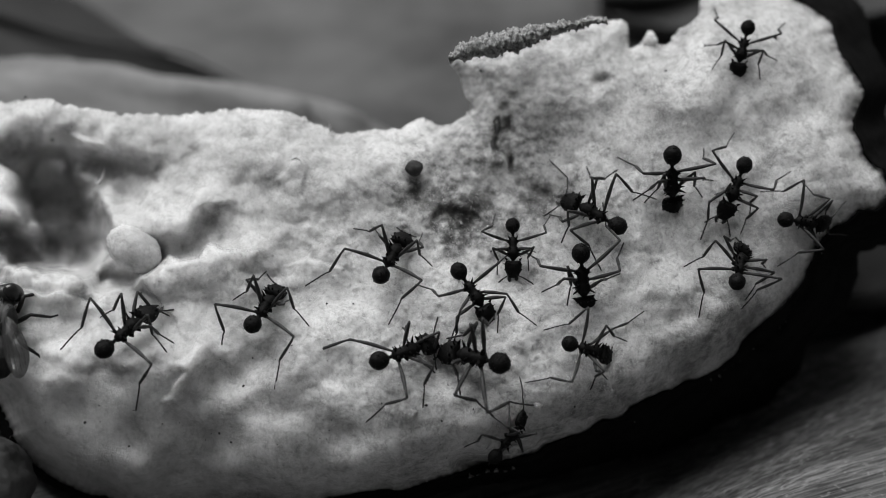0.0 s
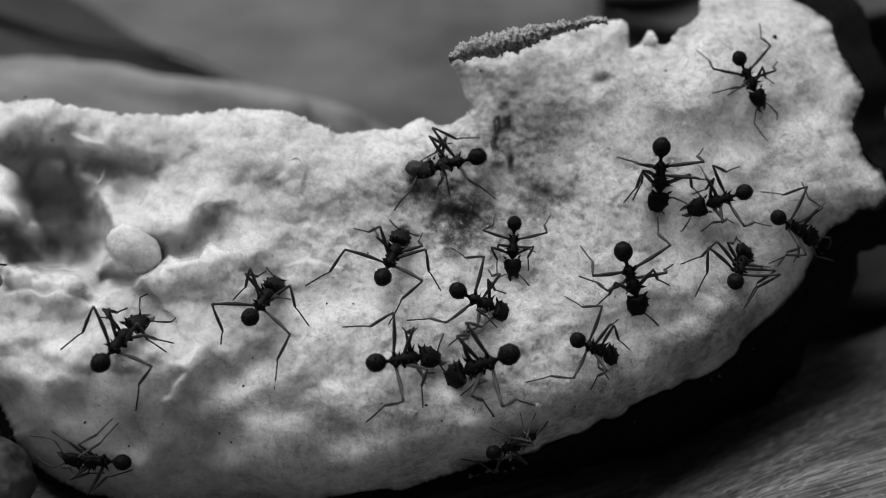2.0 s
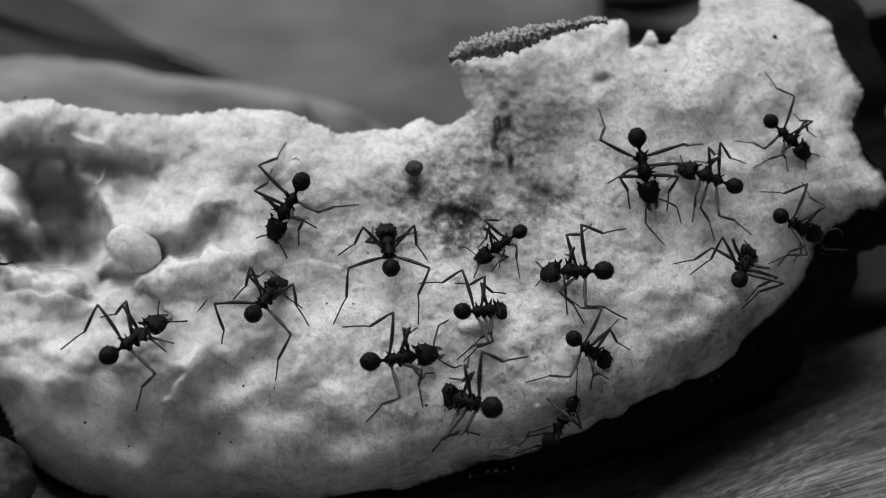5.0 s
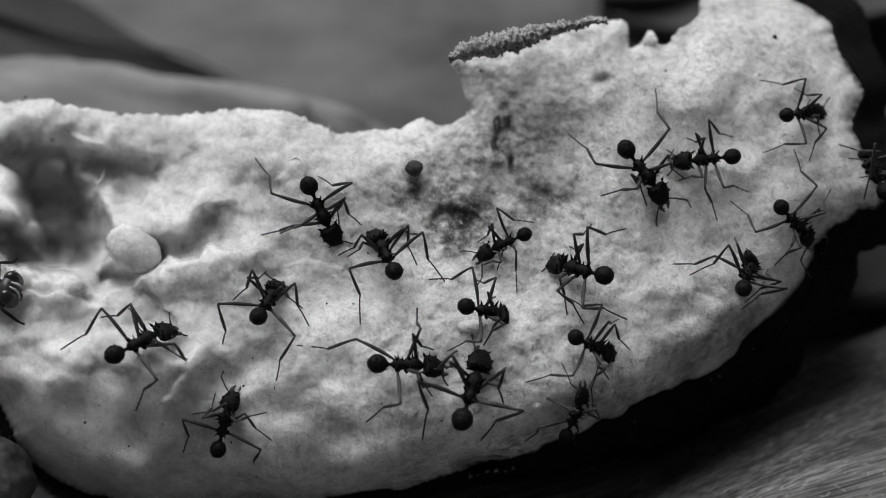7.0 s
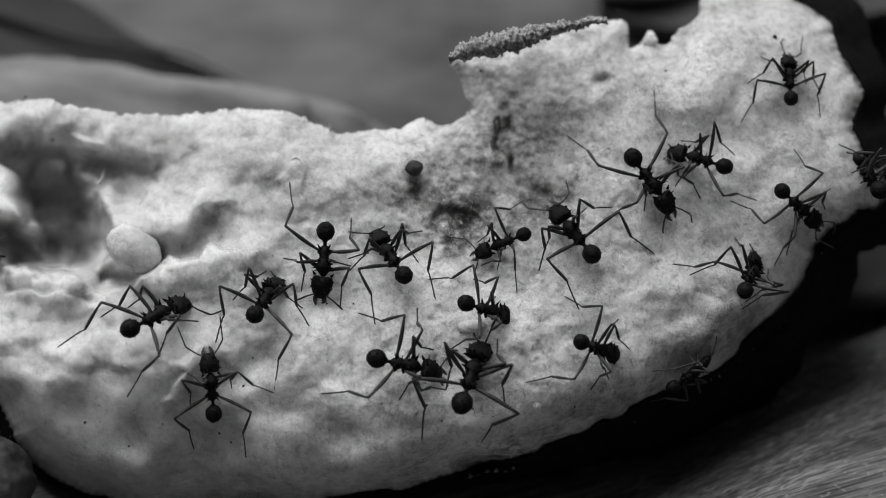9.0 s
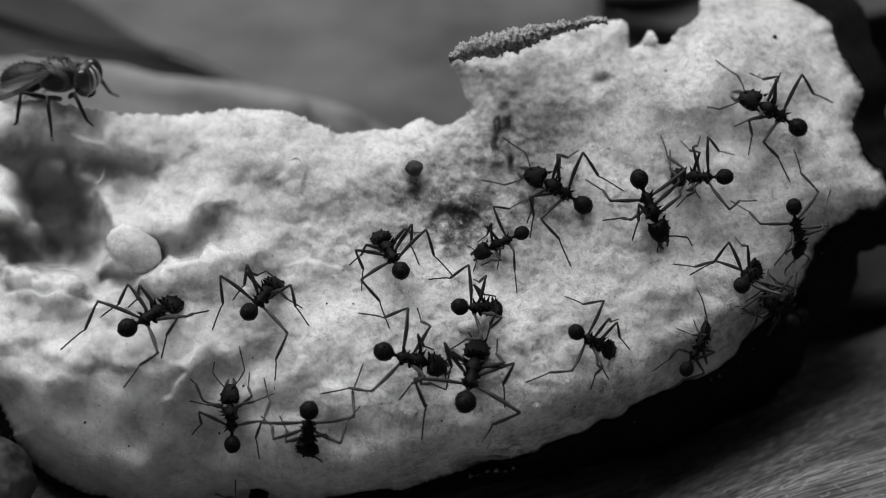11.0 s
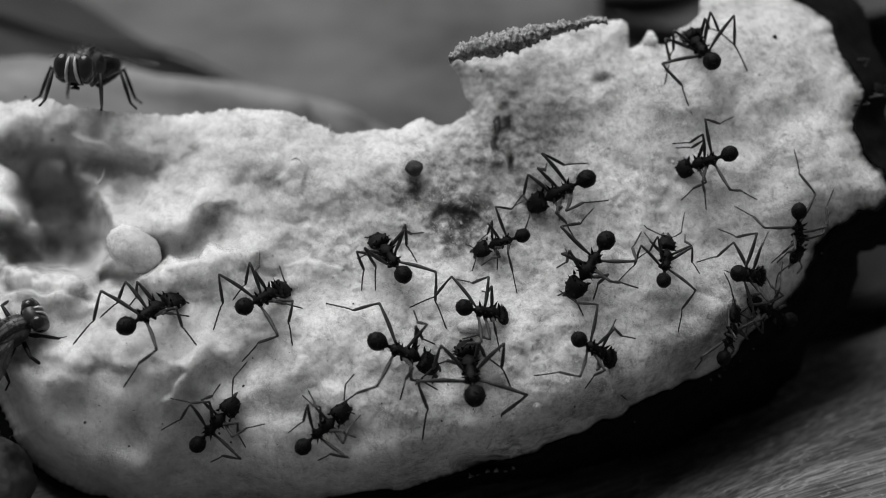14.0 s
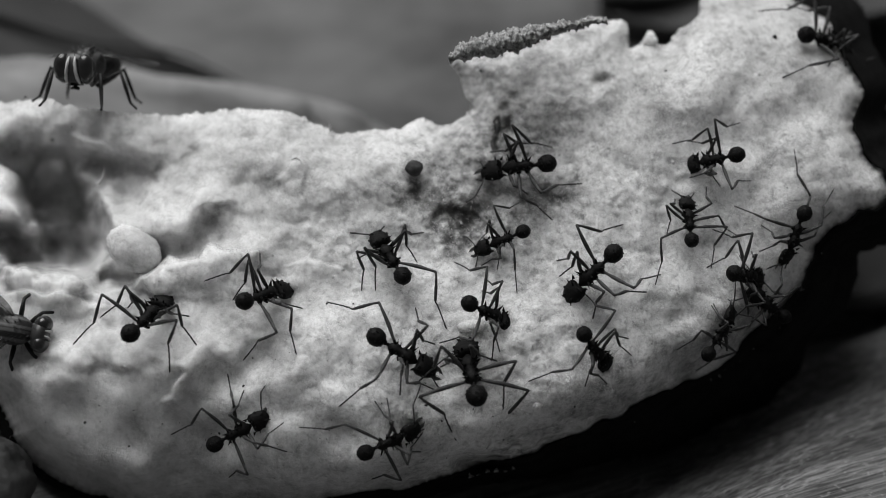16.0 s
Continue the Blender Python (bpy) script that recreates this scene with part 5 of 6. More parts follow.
# ---- what moves ----
def motions():
    move_ant(ant_A, [
        (0, -32.36, -9.56, -28.2, -6.05), (0.7, -32.41, -10.16, -28.41, -6.54), (1.5, -32.09, -10.91, -29.12, -6.81), (2.5, -33.22, -10.75, -29.39, -6.97),
        (3.5, -32.19, -9.94, -27.87, -6.7), (4.2, -31.87, -9.99, -27.39, -7.02), (6.3, -31.87, -10.37, -27.5, -7.29), (7, -31.28, -10.05, -26.58, -7.67),
        (8, -29.55, -7.83, -24.96, -5.89), (9, -29.6, -7.51, -25.5, -5.35), (11.3, -29.76, -7.4, -26.14, -5.35), (12.5, -29.49, -7.4, -25.87, -4.92),
        (13.5, -29.98, -7.24, -26.25, -4.81), (14.5, -29.76, -7.24, -26.14, -4.92), (15.3, -29.12, -7.67, -26.14, -4.81), (16, -29.55, -7.94, -26.95, -5.08)], feet=[
        (0, (-26.14, -6.43), (-32.73, -6.54), (-36.57, -9.67), (-25.71, -9.02), (-26.41, -9.89), (-29.39, -15.5)),
        (6.2, None, None, (-36.57, -9.67), (-25.6, -7.62), (-23.07, -11.56), (-29.39, -15.5)),
        (8, None, None, (-36.57, -9.67), (-23.98, -8.48), (-27.12, -10.64), (-29.39, -15.5)),
        (9, None, None, (-36.57, -9.67), (-22.36, -5.89), (-26.95, -10.48), (-30.57, -13.29)),
        (11.2, None, None, (-35.33, -9.13), (-24.25, -6.43), (-23.55, -9.24), (-30.57, -13.23)),
        (15.2, None, None, None, None, None, (-26.14, -11.83))], dip=0.6, step=0.2)
    move_ant(ant_B, [
        (0, -17.99, -7.08, -16.04, -4), (0.7, -17.88, -6.64, -15.99, -3.84), (1.5, -18.26, -6.48, -16.26, -3.35), (2.5, -18.15, -6.37, -15.99, -3.51),
        (3.5, -17.83, -6.21, -16.04, -3.62), (4.2, -17.99, -6.05, -15.99, -3.51), (6.3, -17.56, -6.16, -15.99, -3.35), (7, -17.39, -6.27, -15.99, -3.62),
        (8, -17.5, -6.1, -16.21, -3.46), (9, -17.72, -6.1, -16.31, -3.46), (11.3, -18.31, -5.83, -16.26, -3.35), (12.5, -18.37, -5.62, -15.94, -3.46),
        (13.5, -18.58, -5.35, -15.77, -3.62), (14.5, -18.74, -5.4, -15.56, -4.11), (15.3, -18.8, -5.13, -15.67, -4.27), (16, -18.58, -4.86, -15.72, -3.94)], feet=[
        (0, (-16.85, -2.11), (-20.09, -4.92), (-21.28, -10.59), (-14.53, -4.81), (-12.8, -7.4), (-16.15, -13.45)),
        (9, None, None, (-22.04, -7.78), None, None, None),
        (13.4, (-17.5, -0.38), None, (-21.93, -7.78), None, (-14.42, -9.24), (-19.23, -10.75)),
        (15.2, None, None, (-22.8, -3.08), None, (-14.04, -10.1), (-19.12, -10.64))], dip=0.6, step=0.2)
    move_ant(ant_C, [
        (0, -5.89, -2.48, -3.78, 1.13), (0.7, -5.19, -2.7, -3.57, 1.4), (1.5, -5.78, -2.48, -3.73, 1.13), (2.5, -5.62, -2.86, -4.32, 1.4),
        (3.5, -5.4, -2.21, -5.08, 1.57), (4.2, -4.97, -1.67, -5.24, 1.78), (6.3, -4.86, -1.89, -6.05, 1.46), (7, -4.65, -2.05, -6.43, 1.4),
        (8, -4.21, -2.65, -5.51, 1.24), (9, -3.73, -2.48, -6.27, 1.13), (11.3, -4.05, -2, -6.05, 1.24), (12.5, -4.16, -2.43, -6.27, 1.13),
        (13.5, -3.67, -2.38, -6.27, 1.13), (14.5, -3.89, -2.48, -6.43, 0.86), (15.3, -3.57, -2.32, -6.16, 1.13), (16, -3.84, -2.54, -6.27, 1.03)], feet=[
        (0, (-6.7, 2.11), (-8.59, 1.94), (-13.18, -3.57), (-1.94, 1.57), (-1.03, -1.67), (-5.24, -7.24)),
        (1.4, None, None, (-13.18, -3.57), None, (-0.22, -4), (-5.24, -7.24)),
        (2.4, None, None, (-13.18, -3.57), None, (-0.05, -4.16), (-2.21, -7.94)),
        (4.2, None, (-10.05, -0.65), (-10.48, -7.24), (-2.38, 1.67), (-1.46, -1.13), (-2.38, -7.24)),
        (6.2, (-9.13, -0.76), None, (-7.89, -7.24), (-2.11, 1.4), (-2.48, -1.57), (-2.27, -8.05)),
        (9, (-8.97, -1.57), (-7.78, -4), (-5.08, -7.62), (-1.84, 1.57), (-2.27, -1.57), (-1.73, -6.97)),
        (11.2, (-8.21, -0.92), (-7.78, -4), (-6.43, -4), (-1.84, 1.57), (-2.48, -1.3), (0.32, -7.67))], dip=0.6, step=0.2)
    move_ant(ant_D, [
        (0, 1.62, -2.27, 4, -5.78), (0.7, 1.03, -2.65, 4.54, -5.08), (1.5, 1.4, -3.35, 4.75, -5.62), (2.5, 1.94, -4.86, 5.19, -5.78),
        (3.5, 1.73, -5.73, 4.54, -5.35), (4.2, 2, -5.94, 4.75, -5.78), (6.3, 2.43, -5.62, 5.29, -6.05), (7, 2.59, -5.51, 5.29, -6.16),
        (8, 2.59, -5.35, 5.46, -6.43), (9, 2.59, -5.24, 5.29, -6.16), (11.3, 1.84, -5.51, 4.65, -5.62), (12.5, 1.62, -5.73, 4.54, -5.51),
        (13.5, 2.21, -5.67, 5.19, -6.54), (14.5, 2.59, -5.51, 5.19, -6), (15.3, 2.92, -5.4, 5.46, -6.86), (16, 2.92, -5.35, 5.29, -6.54)], feet=[
        (0, (5.19, -8.05), (8.97, -7.35), (6.16, -0.59), (0.76, -9.78), (0.59, -9.13), (-2.65, -3.35)),
        (1.4, (5.73, -6.43), (8.97, -7.35), (0.7, 0.16), (5.19, -7.51), (0.49, -9.24), (-3.46, -6.81)),
        (3.4, None, (8.7, -7.4), (-2.27, -3.3), (2.48, -9.67), (1.94, -10.75), (-3.35, -3.35)),
        (6.2, (5.19, -8.59), (6.37, -10.32), (-1.4, -2.92), (4.11, -8.86), (3.84, -9.24), (4.21, -2.75)),
        (11.2, (6, -7.51), (6.43, -10.21), (-3.19, -5.62), (5.19, -8.05), (1.84, -8.59), (3.84, -2.65)),
        (14.4, None, (6.54, -10.21), (-2.65, -5.62), None, (4.65, -10.75), (4.21, -2.75))], dip=0.6, step=0.2)
    move_ant(ant_E, [
        (0, 6.64, 2.21, 6.75, -1.78), (0.7, 6.43, 2.59, 6.54, -1.46), (1.5, 6.7, 2.43, 6.54, -1.73), (2.5, 6.86, 2.48, 6.7, -1.67),
        (3.5, 6.75, 2.75, 4.81, -0.92), (4.2, 7.18, 1.94, 4.21, -0.81), (6.3, 7.35, 1.35, 4, -0.32), (7, 7.78, 1.4, 3.94, -0.32),
        (8, 7.45, 1.67, 3.73, 0.05), (9, 7.72, 1.4, 3.84, -0.22), (11.3, 7.45, 1.51, 3.84, -0.22), (12.5, 7.45, 1.24, 3.84, -0.22),
        (13.5, 7.35, 0.97, 3.84, -0.11), (14.5, 7.62, 1.57, 3.84, 0.22), (15.3, 7.62, 1.62, 3.84, -0.22), (16, 7.62, 1.67, 3.84, 0.05)], feet=[
        (0, (8.16, -2.11), (8.86, -0.32), (10.32, 3.3), (5.19, -2.48), (4.54, -0.22), (5.02, 3.4)),
        (3.4, (6.27, -2.11), (8.59, -0.32), (10.32, 3.4), (3.57, 1.13), (2.48, -0.38), (5.02, 3.73)),
        (4.2, (4.54, -2.21), (5.29, -2), (7.35, -2.92), (3.3, 0.05), (3.57, 1.94), (6.27, 3.57)),
        (6.8, (3.67, -1.57), (5.19, -2), (7.08, -4.27), (3.3, 0.59), (4.54, 2.48), (9.78, 0))], dip=0.6, step=0.2)
    move_ant(ant_F, [
        (0, -6.05, -10.59, -1.3, -9.13), (0.7, -6.21, -10.91, -1.3, -9.94), (1.5, -6.16, -10.86, -1.19, -10.21), (2.5, -6.54, -10.75, -1.46, -10.32),
        (3.5, -6.75, -11.07, -1.46, -10.59), (4.2, -7.08, -10.59, -1.62, -9.94), (6.3, -6.48, -11.02, -1.13, -10.86), (7, -6.21, -10.91, -0.92, -11.18),
        (8, -5.94, -10.32, -0.81, -10.86), (9, -6.21, -10.43, -1.3, -11.61), (11.3, -5.46, -9.67, -0.76, -11.18), (12.5, -5.4, -9.29, -1.03, -11.18),
        (13.5, -5.94, -8.97, -1.4, -11.02), (14.5, -6.27, -8.7, -1.57, -10.75), (15.3, -6.16, -8.64, -1.73, -11.18), (16, -6.27, -8.43, -1.84, -11.29)], feet=[
        (0, (-0.65, -11.56), (-3.89, -7.51), (-14.53, -9.24), (-0.76, -11.83), (-1.94, -15.18), (-7.4, -16.58)),
        (6.2, (-0.86, -9.67), (-2.48, -5.62), (-13.99, -9.24), (0.32, -13.45), (-1.03, -14.1), (-7.4, -16.58)),
        (7.8, None, (-2.48, -5.62), (-11.4, -4.65), None, (-4.21, -14.42), (-11.67, -13.83)),
        (11.2, (-0.76, -9.13), (-2.81, -5.89), (-11.13, -5.24), (-0.49, -13.45), (-4.11, -14.42), (-10.48, -15.29)),
        (15.2, None, (-2.65, -5.62), (-11.13, -5.08), (-0.76, -13.45), (-4.11, -13.99), (-9.94, -15.07))], dip=0.6, step=0.2)
    move_ant(ant_G, [
        (0, 5.19, -10.75, 0.86, -9.94), (0.7, 6.7, -10.75, 1.84, -9.56), (1.5, 6.64, -10.64, 1.84, -12.48), (2.5, 5.46, -9.56, 1.13, -11.56),
        (3.5, 5.73, -11.4, 0.86, -13.45), (4.2, 5.83, -14.1, -0.11, -16.04), (6.3, 0.86, -15.61, 3.73, -10.86), (7, 1.84, -16.15, 3.67, -10.75),
        (8, 2.11, -14.91, 3.57, -10.21), (9, 1.84, -14.53, 3.46, -9.78), (11.3, 2.21, -14.37, 3.3, -9.67), (12.5, 2.48, -14.15, 2.81, -9.67),
        (13.5, 2.75, -13.99, 2.38, -9.56), (14.5, 3.13, -13.56, 2.21, -9.78), (15.3, 2.38, -14.1, 2.21, -9.78), (16, 3.13, -13.72, 2.21, -9.67)], feet=[
        (0, (1.67, -13.99), (4.92, -16.04), (8.97, -14.96), (0.32, -8.59), (2.48, -7.08), (4.92, -6.43)),
        (3.4, (1.94, -16.69), (4.81, -16.15), (9.24, -14.8), (1.94, -10.75), (1.67, -11.56), (10.86, -13.45)),
        (4.2, (-1.03, -19.39), (3.57, -17.77), (6.54, -15.88), (0.59, -12.37), (2.48, -10.32), (8.16, -10.32)),
        (6.2, (0.32, -11.29), (0.59, -13.99), (-1.94, -18.2), (6, -11.29), (5.89, -15.18), (3.57, -18.31)),
        (8, (0.05, -10.75), (0.32, -13.45), (-2, -18.2), (5.19, -8.59), (5.89, -15.18), (3.3, -18.85)),
        (12.4, (0.32, -10.75), (0.86, -12.37), (-1.94, -18.2), (5.46, -11.29), (6.54, -13.45), (4.54, -18.31)),
        (15.2, (-0.22, -11.29), None, (1.3, -18.31), (5.19, -10.75), (5.73, -15.34), (5.73, -18.31))], dip=0.6, step=0.2)
    move_ant(ant_H, [
        (0, 12.1, -9.02, 15.72, -10.21), (0.7, 12.53, -9.13, 15.99, -10.1), (1.5, 13.02, -8.59, 16.15, -10.1), (2.5, 12.75, -8.8, 15.99, -10.21),
        (3.5, 12.75, -8.59, 15.72, -10.32), (4.2, 12.42, -8.59, 15.34, -10.75), (6.3, 12.69, -8.48, 15.83, -10.21), (7, 12.69, -8.43, 15.99, -9.94),
        (8, 12.69, -8.53, 15.72, -10.37), (9, 13.23, -8.86, 16.26, -10.05), (11.3, 12.64, -7.89, 15.88, -9.67), (12.5, 11.99, -8.43, 15.56, -9.67),
        (13.5, 12.48, -8.53, 16.26, -10.05), (14.5, 13.4, -8.7, 15.88, -10.75), (15.3, 13.45, -8.26, 15.88, -10.48), (16, 13.5, -8.26, 15.45, -10.75)], feet=[
        (0, (17.61, -8.86), (19.5, -5.78), (9.62, -7.78), (15.72, -12.48), (14.1, -13.45), (7.89, -12.75)),
        (1.4, (17.88, -9.67), (16.8, -6.7), (9.62, -7.78), (15.88, -12.48), (14.1, -13.45), (7.89, -12.75)),
        (11.2, (18.42, -8.59), (16.53, -6.7), (9.67, -7.78), (15.99, -11.29), (13.56, -13.34), (8.7, -12.1)),
        (14.4, (18.04, -10.21), (17.72, -8.59), (9.78, -7.78), (15.72, -12.91), (13.56, -13.18), (8.16, -12.64))], dip=0.6, step=0.2)
    move_ant(ant_I, [
        (0, 27.87, -3.03, 28.85, 0.05), (0.7, 27.71, -2.92, 29.06, -0.22), (1.5, 27.6, -3.03, 28.95, -0.22), (2.5, 27.87, -2.92, 29.22, -0.49),
        (3.5, 27.98, -2.81, 29.22, -0.49), (4.2, 28.04, -2.75, 29.39, -0.38), (6.3, 28.14, -2.92, 29.49, -0.76), (7, 28.47, -3.62, 29.76, -1.03),
        (8, 28.31, -3.57, 30.03, -1.03), (9, 28.63, -3.84, 30.14, -1.3), (11.3, 28.31, -3.3, 30.3, -1.84), (12.5, 28.31, -3.19, 30.57, -1.57),
        (13.5, 28.14, -2.54, 30.57, -2.65), (14.5, 27.93, -2.21, 30.57, -2.65), (15.3, 27.66, -2.43, 30.3, -2.65), (16, 27.66, -2.32, 30.3, -2.75)], feet=[
        (0, (27.87, 1.03), (23.01, -1.73), (24.47, -6.59), (30.84, -1.84), (28.85, -4.92), (28.52, -5.73)),
        (2, (27.87, 1.13), (21.93, -1.46), (24.47, -6.59), (31.11, -1.84), (28.85, -5.08), (28.52, -5.73)),
        (13.4, (31.11, 1.67), (24.2, -1.3), (22.74, -7.51), (34.36, -0.76), (31.65, -6.43), (28.95, -8.05)),
        (15.2, (29.49, -0.22), (25.17, -1.84), (24.9, -3.73), (34.36, -0.76), (31.65, -6.43), (29.22, -8.32))], dip=0.6, step=0.2, ride=2.3)
    move_ant(ant_J, [
        (0, 33.11, 2.75, 35.44, 2.48), (1.5, 32.9, 2.59, 34.36, 1.4), (2.5, 32.03, 2.86, 34.09, 2.21), (4.2, 32.19, 2.86, 34.46, 2.11),
        (6.3, 33.38, 3.13, 34.63, 1.57), (7, 32.63, 3.57, 34.09, 2.11), (8, 31.87, 4.54, 33.92, 2.86), (9, 32.73, 5.19, 34.63, 3.57),
        (11.3, 33.55, 3.3, 33.92, 1.13), (12.5, 33.44, 3.03, 33.92, 1.13), (13.5, 33.71, 2.92, 34.09, 1.13), (14.5, 34.09, 2.92, 33.82, 1.13),
        (15.3, 34.25, 2.75, 33.55, 1.13), (16, 34.19, 2.75, 33.55, 0.86)], feet=[
        (0, (36.52, 3.03), (34.25, 6.43), (30.3, 5.46), (35.98, 1.13), (35.71, 0.05), (31.92, -1.67)),
        (6.6, (36.52, 3.73), (37.06, 5.73), (33.55, 9.51), (35.44, 0.32), (31.65, -1.57), (27.44, 4.65)),
        (11.2, (37.06, 3.57), (37.33, 5.73), (33.55, 9.51), (35.44, 0.05), (31.92, -1.3), (27.87, 4.11))], dip=0.1, step=0.2, ride=2.6)
    move_ant(ant_K, [
        (0, 28.74, 8.05, 27.17, 3.57), (0.7, 28.58, 6.91, 26.36, 2.86), (1.5, 28.85, 5.46, 24.2, 3.4), (2.5, 28.85, 5.46, 24.09, 4.27),
        (3.5, 28.58, 4.81, 23.66, 4.65), (4.2, 28.04, 5.13, 23.82, 6.27), (6.3, 27.39, 7.94, 23.28, 8.8), (7, 27.5, 8.8, 23.17, 8.43),
        (8, 26.58, 8.21, 22.31, 8.43), (9, 26.63, 7.89, 22.85, 9.24), (11.3, 26.41, 6.81, 23.12, 6.64), (12.5, 26.25, 7.45, 23.17, 6),
        (13.5, 26.95, 8.43, 23.55, 7.08), (14.5, 26.9, 9.24, 23.82, 8.53), (15.3, 27.23, 9.13, 24.36, 8.7), (16, 27.5, 8.86, 24.63, 8.32)], feet=[
        (0, (28.41, 1.4), (29.33, 3.3), (33.27, 7.45), (25.98, 5.19), (24.63, 0.86), (27.87, 11.13)),
        (1.4, (24.63, 1.67), (27.87, 2.48), (30.3, 5.46), (23.82, 5.19), (25.44, 5.46), (28.41, 7.89)),
        (3.4, (23.82, 2.48), (25.98, 0.86), (29.49, 1.4), (22.2, 6), (26.79, 6.54), (28.95, 8.16)),
        (6.2, (22.47, 6.54), (26.25, 2.65), (29.22, 5.46), (23.28, 10.59), (25.17, 10.59), (27.71, 10.7)),
        (7.8, (22.2, 6), (24.63, 4.81), (30.03, 4.65), (22.74, 10.32), (24.63, 10.86), (27.87, 8.97)),
        (11.2, (22.74, 4.65), (25.17, 3.73), (31.38, 0.59), (22.74, 8.43), (21.93, 10.05), (27.87, 8.7)),
        (14.4, (23.55, 6.81), (26.52, 6), (29.49, 6.54), (23.28, 10.32), (21.93, 10.05), (28.41, 12.05))], dip=0.6, step=0.1)
    move_ant(ant_L, [
        (0, 21.72, 8.53, 22.09, 4.92), (0.7, 21.28, 8.97, 22.04, 5.08), (1.5, 21.07, 9.13, 21.12, 4.81), (2.5, 20.36, 9.67, 20.58, 5.35),
        (3.5, 19.99, 9.62, 19.88, 4.92), (4.2, 19.23, 10.16, 19.12, 5.02), (6.3, 17.66, 10.97, 20.85, 6.54), (7, 17.5, 9.51, 20.85, 5.35),
        (8, 17.56, 9.45, 20.85, 5.46), (9, 18.15, 8.7, 21.39, 4.48), (11.3, 18.74, 6.27, 20.58, 1.24), (12.5, 17.88, 4.11, 16.64, -1.13),
        (13.5, 15.45, 1.24, 12.86, -3.19), (14.5, 15.56, 0.38, 12.75, -3.84), (15.3, 15.77, -0.49, 12.53, -3.73), (16, 15.99, -0.59, 12.86, -3.73)], feet=[
        (0, (24.79, 4.92), (25.82, 6.54), (24.9, 9.67), (19.23, 4.38), (18.15, 4.65), (16.64, 8.8)),
        (3.4, (21.39, 3.57), (23.82, 7.89), (24.9, 10.05), (17.88, 3.84), (15.72, 6.27), (14.91, 13.45)),
        (6.2, (22.47, 6.54), (22.2, 9.24), (20.15, 15.18), (19.5, 4.38), (14.64, 7.08), (11.83, 10.86)),
        (7, (23.28, 6.54), (21.66, 9.51), (20.15, 15.18), (19.23, 3.57), (15.29, 2.75), (11.83, 10.86)),
        (11.2, (21.93, -1.03), (22.2, 4.92), (20.15, 10.32), (18.53, -1.57), (15.29, 2.86), (14.64, 10.43)),
        (13.4, (14.37, -4.81), (18.69, -3.73), (18.96, 1.67), (10.86, -1.84), (11.67, 0.05), (14.37, 3.84)),
        (14.4, (14.37, -4.81), (19.5, -4.11), (18.42, 1.67), (11.13, -2.65), (10.86, -1.13), (17.23, 2.32))], dip=0.6, step=0.2)
    move_ant(ant_M, [
        (0, 16.69, 2.21, 12.21, 4.65), (0.5, 14.97, 4.3, 11.29, 7.89), (1, 11.1, 6.3, 5.8, 7.45), (1.5, 6, 9.35, 1.4, 11.51), (2, 3.3, 8.8, -1.84, 7.62),
        (2.5, -2.81, 7.51, -8.21, 7.24), (3, -8.43, 7.62, -13.72, 8.32), (3.5, -12.69, 8.43, -17.88, 9.13), (4, -11.78, 7.51, -15.99, 5.46),
        (4.2, -12.26, 6.27, -15.99, 3.19), (6.3, -14.69, 6.32, -15.99, 1.57), (7, -12.69, 5.89, -10.75, 1.57), (8, -12.21, 5.83, -9.89, 1.57),
        (8.5, -11.61, 2.86, -11.78, -2.65), (9, -11.18, 1.62, -11.56, -3.46), (9.4, -11.13, 0.05, -11.83, -4.81), (11.3, -12.8, -19.23, -13.18, -23.07),
        (11.5, -11.99, -22.9, -12.37, -26.95), (12.2, -10.48, -28.04, -10.48, -32.36), (16, -10.48, -28.04, -10.48, -32.36)], feet=[
        (6.2, (-10.75, -3.19), (-9.94, 2.21), (-11.99, 6.97), (-15.88, -1.57), (-19.93, 1.03), (-15.5, 6.43)),
        (7.4, (-8.32, 3.57), (-8.21, 2.48), (-10.48, 7.62), (-12.37, 0.22), (-15.88, 0.22), (-14.8, 6.43)),
        (8.4, (-9.67, -4.81), (-8.59, -2.11), (-8.86, 3.3), (-13.99, -2.92), (-15.34, -1.13), (-14.53, 6.16)),
        (9.0, (-9.94, -6.7), (-8.86, -1.57), (-8.59, 2.21), (-12.91, -5.62), (-15.07, -1.03), (-14.64, 6.16))], dip=0.6, step=0.1)
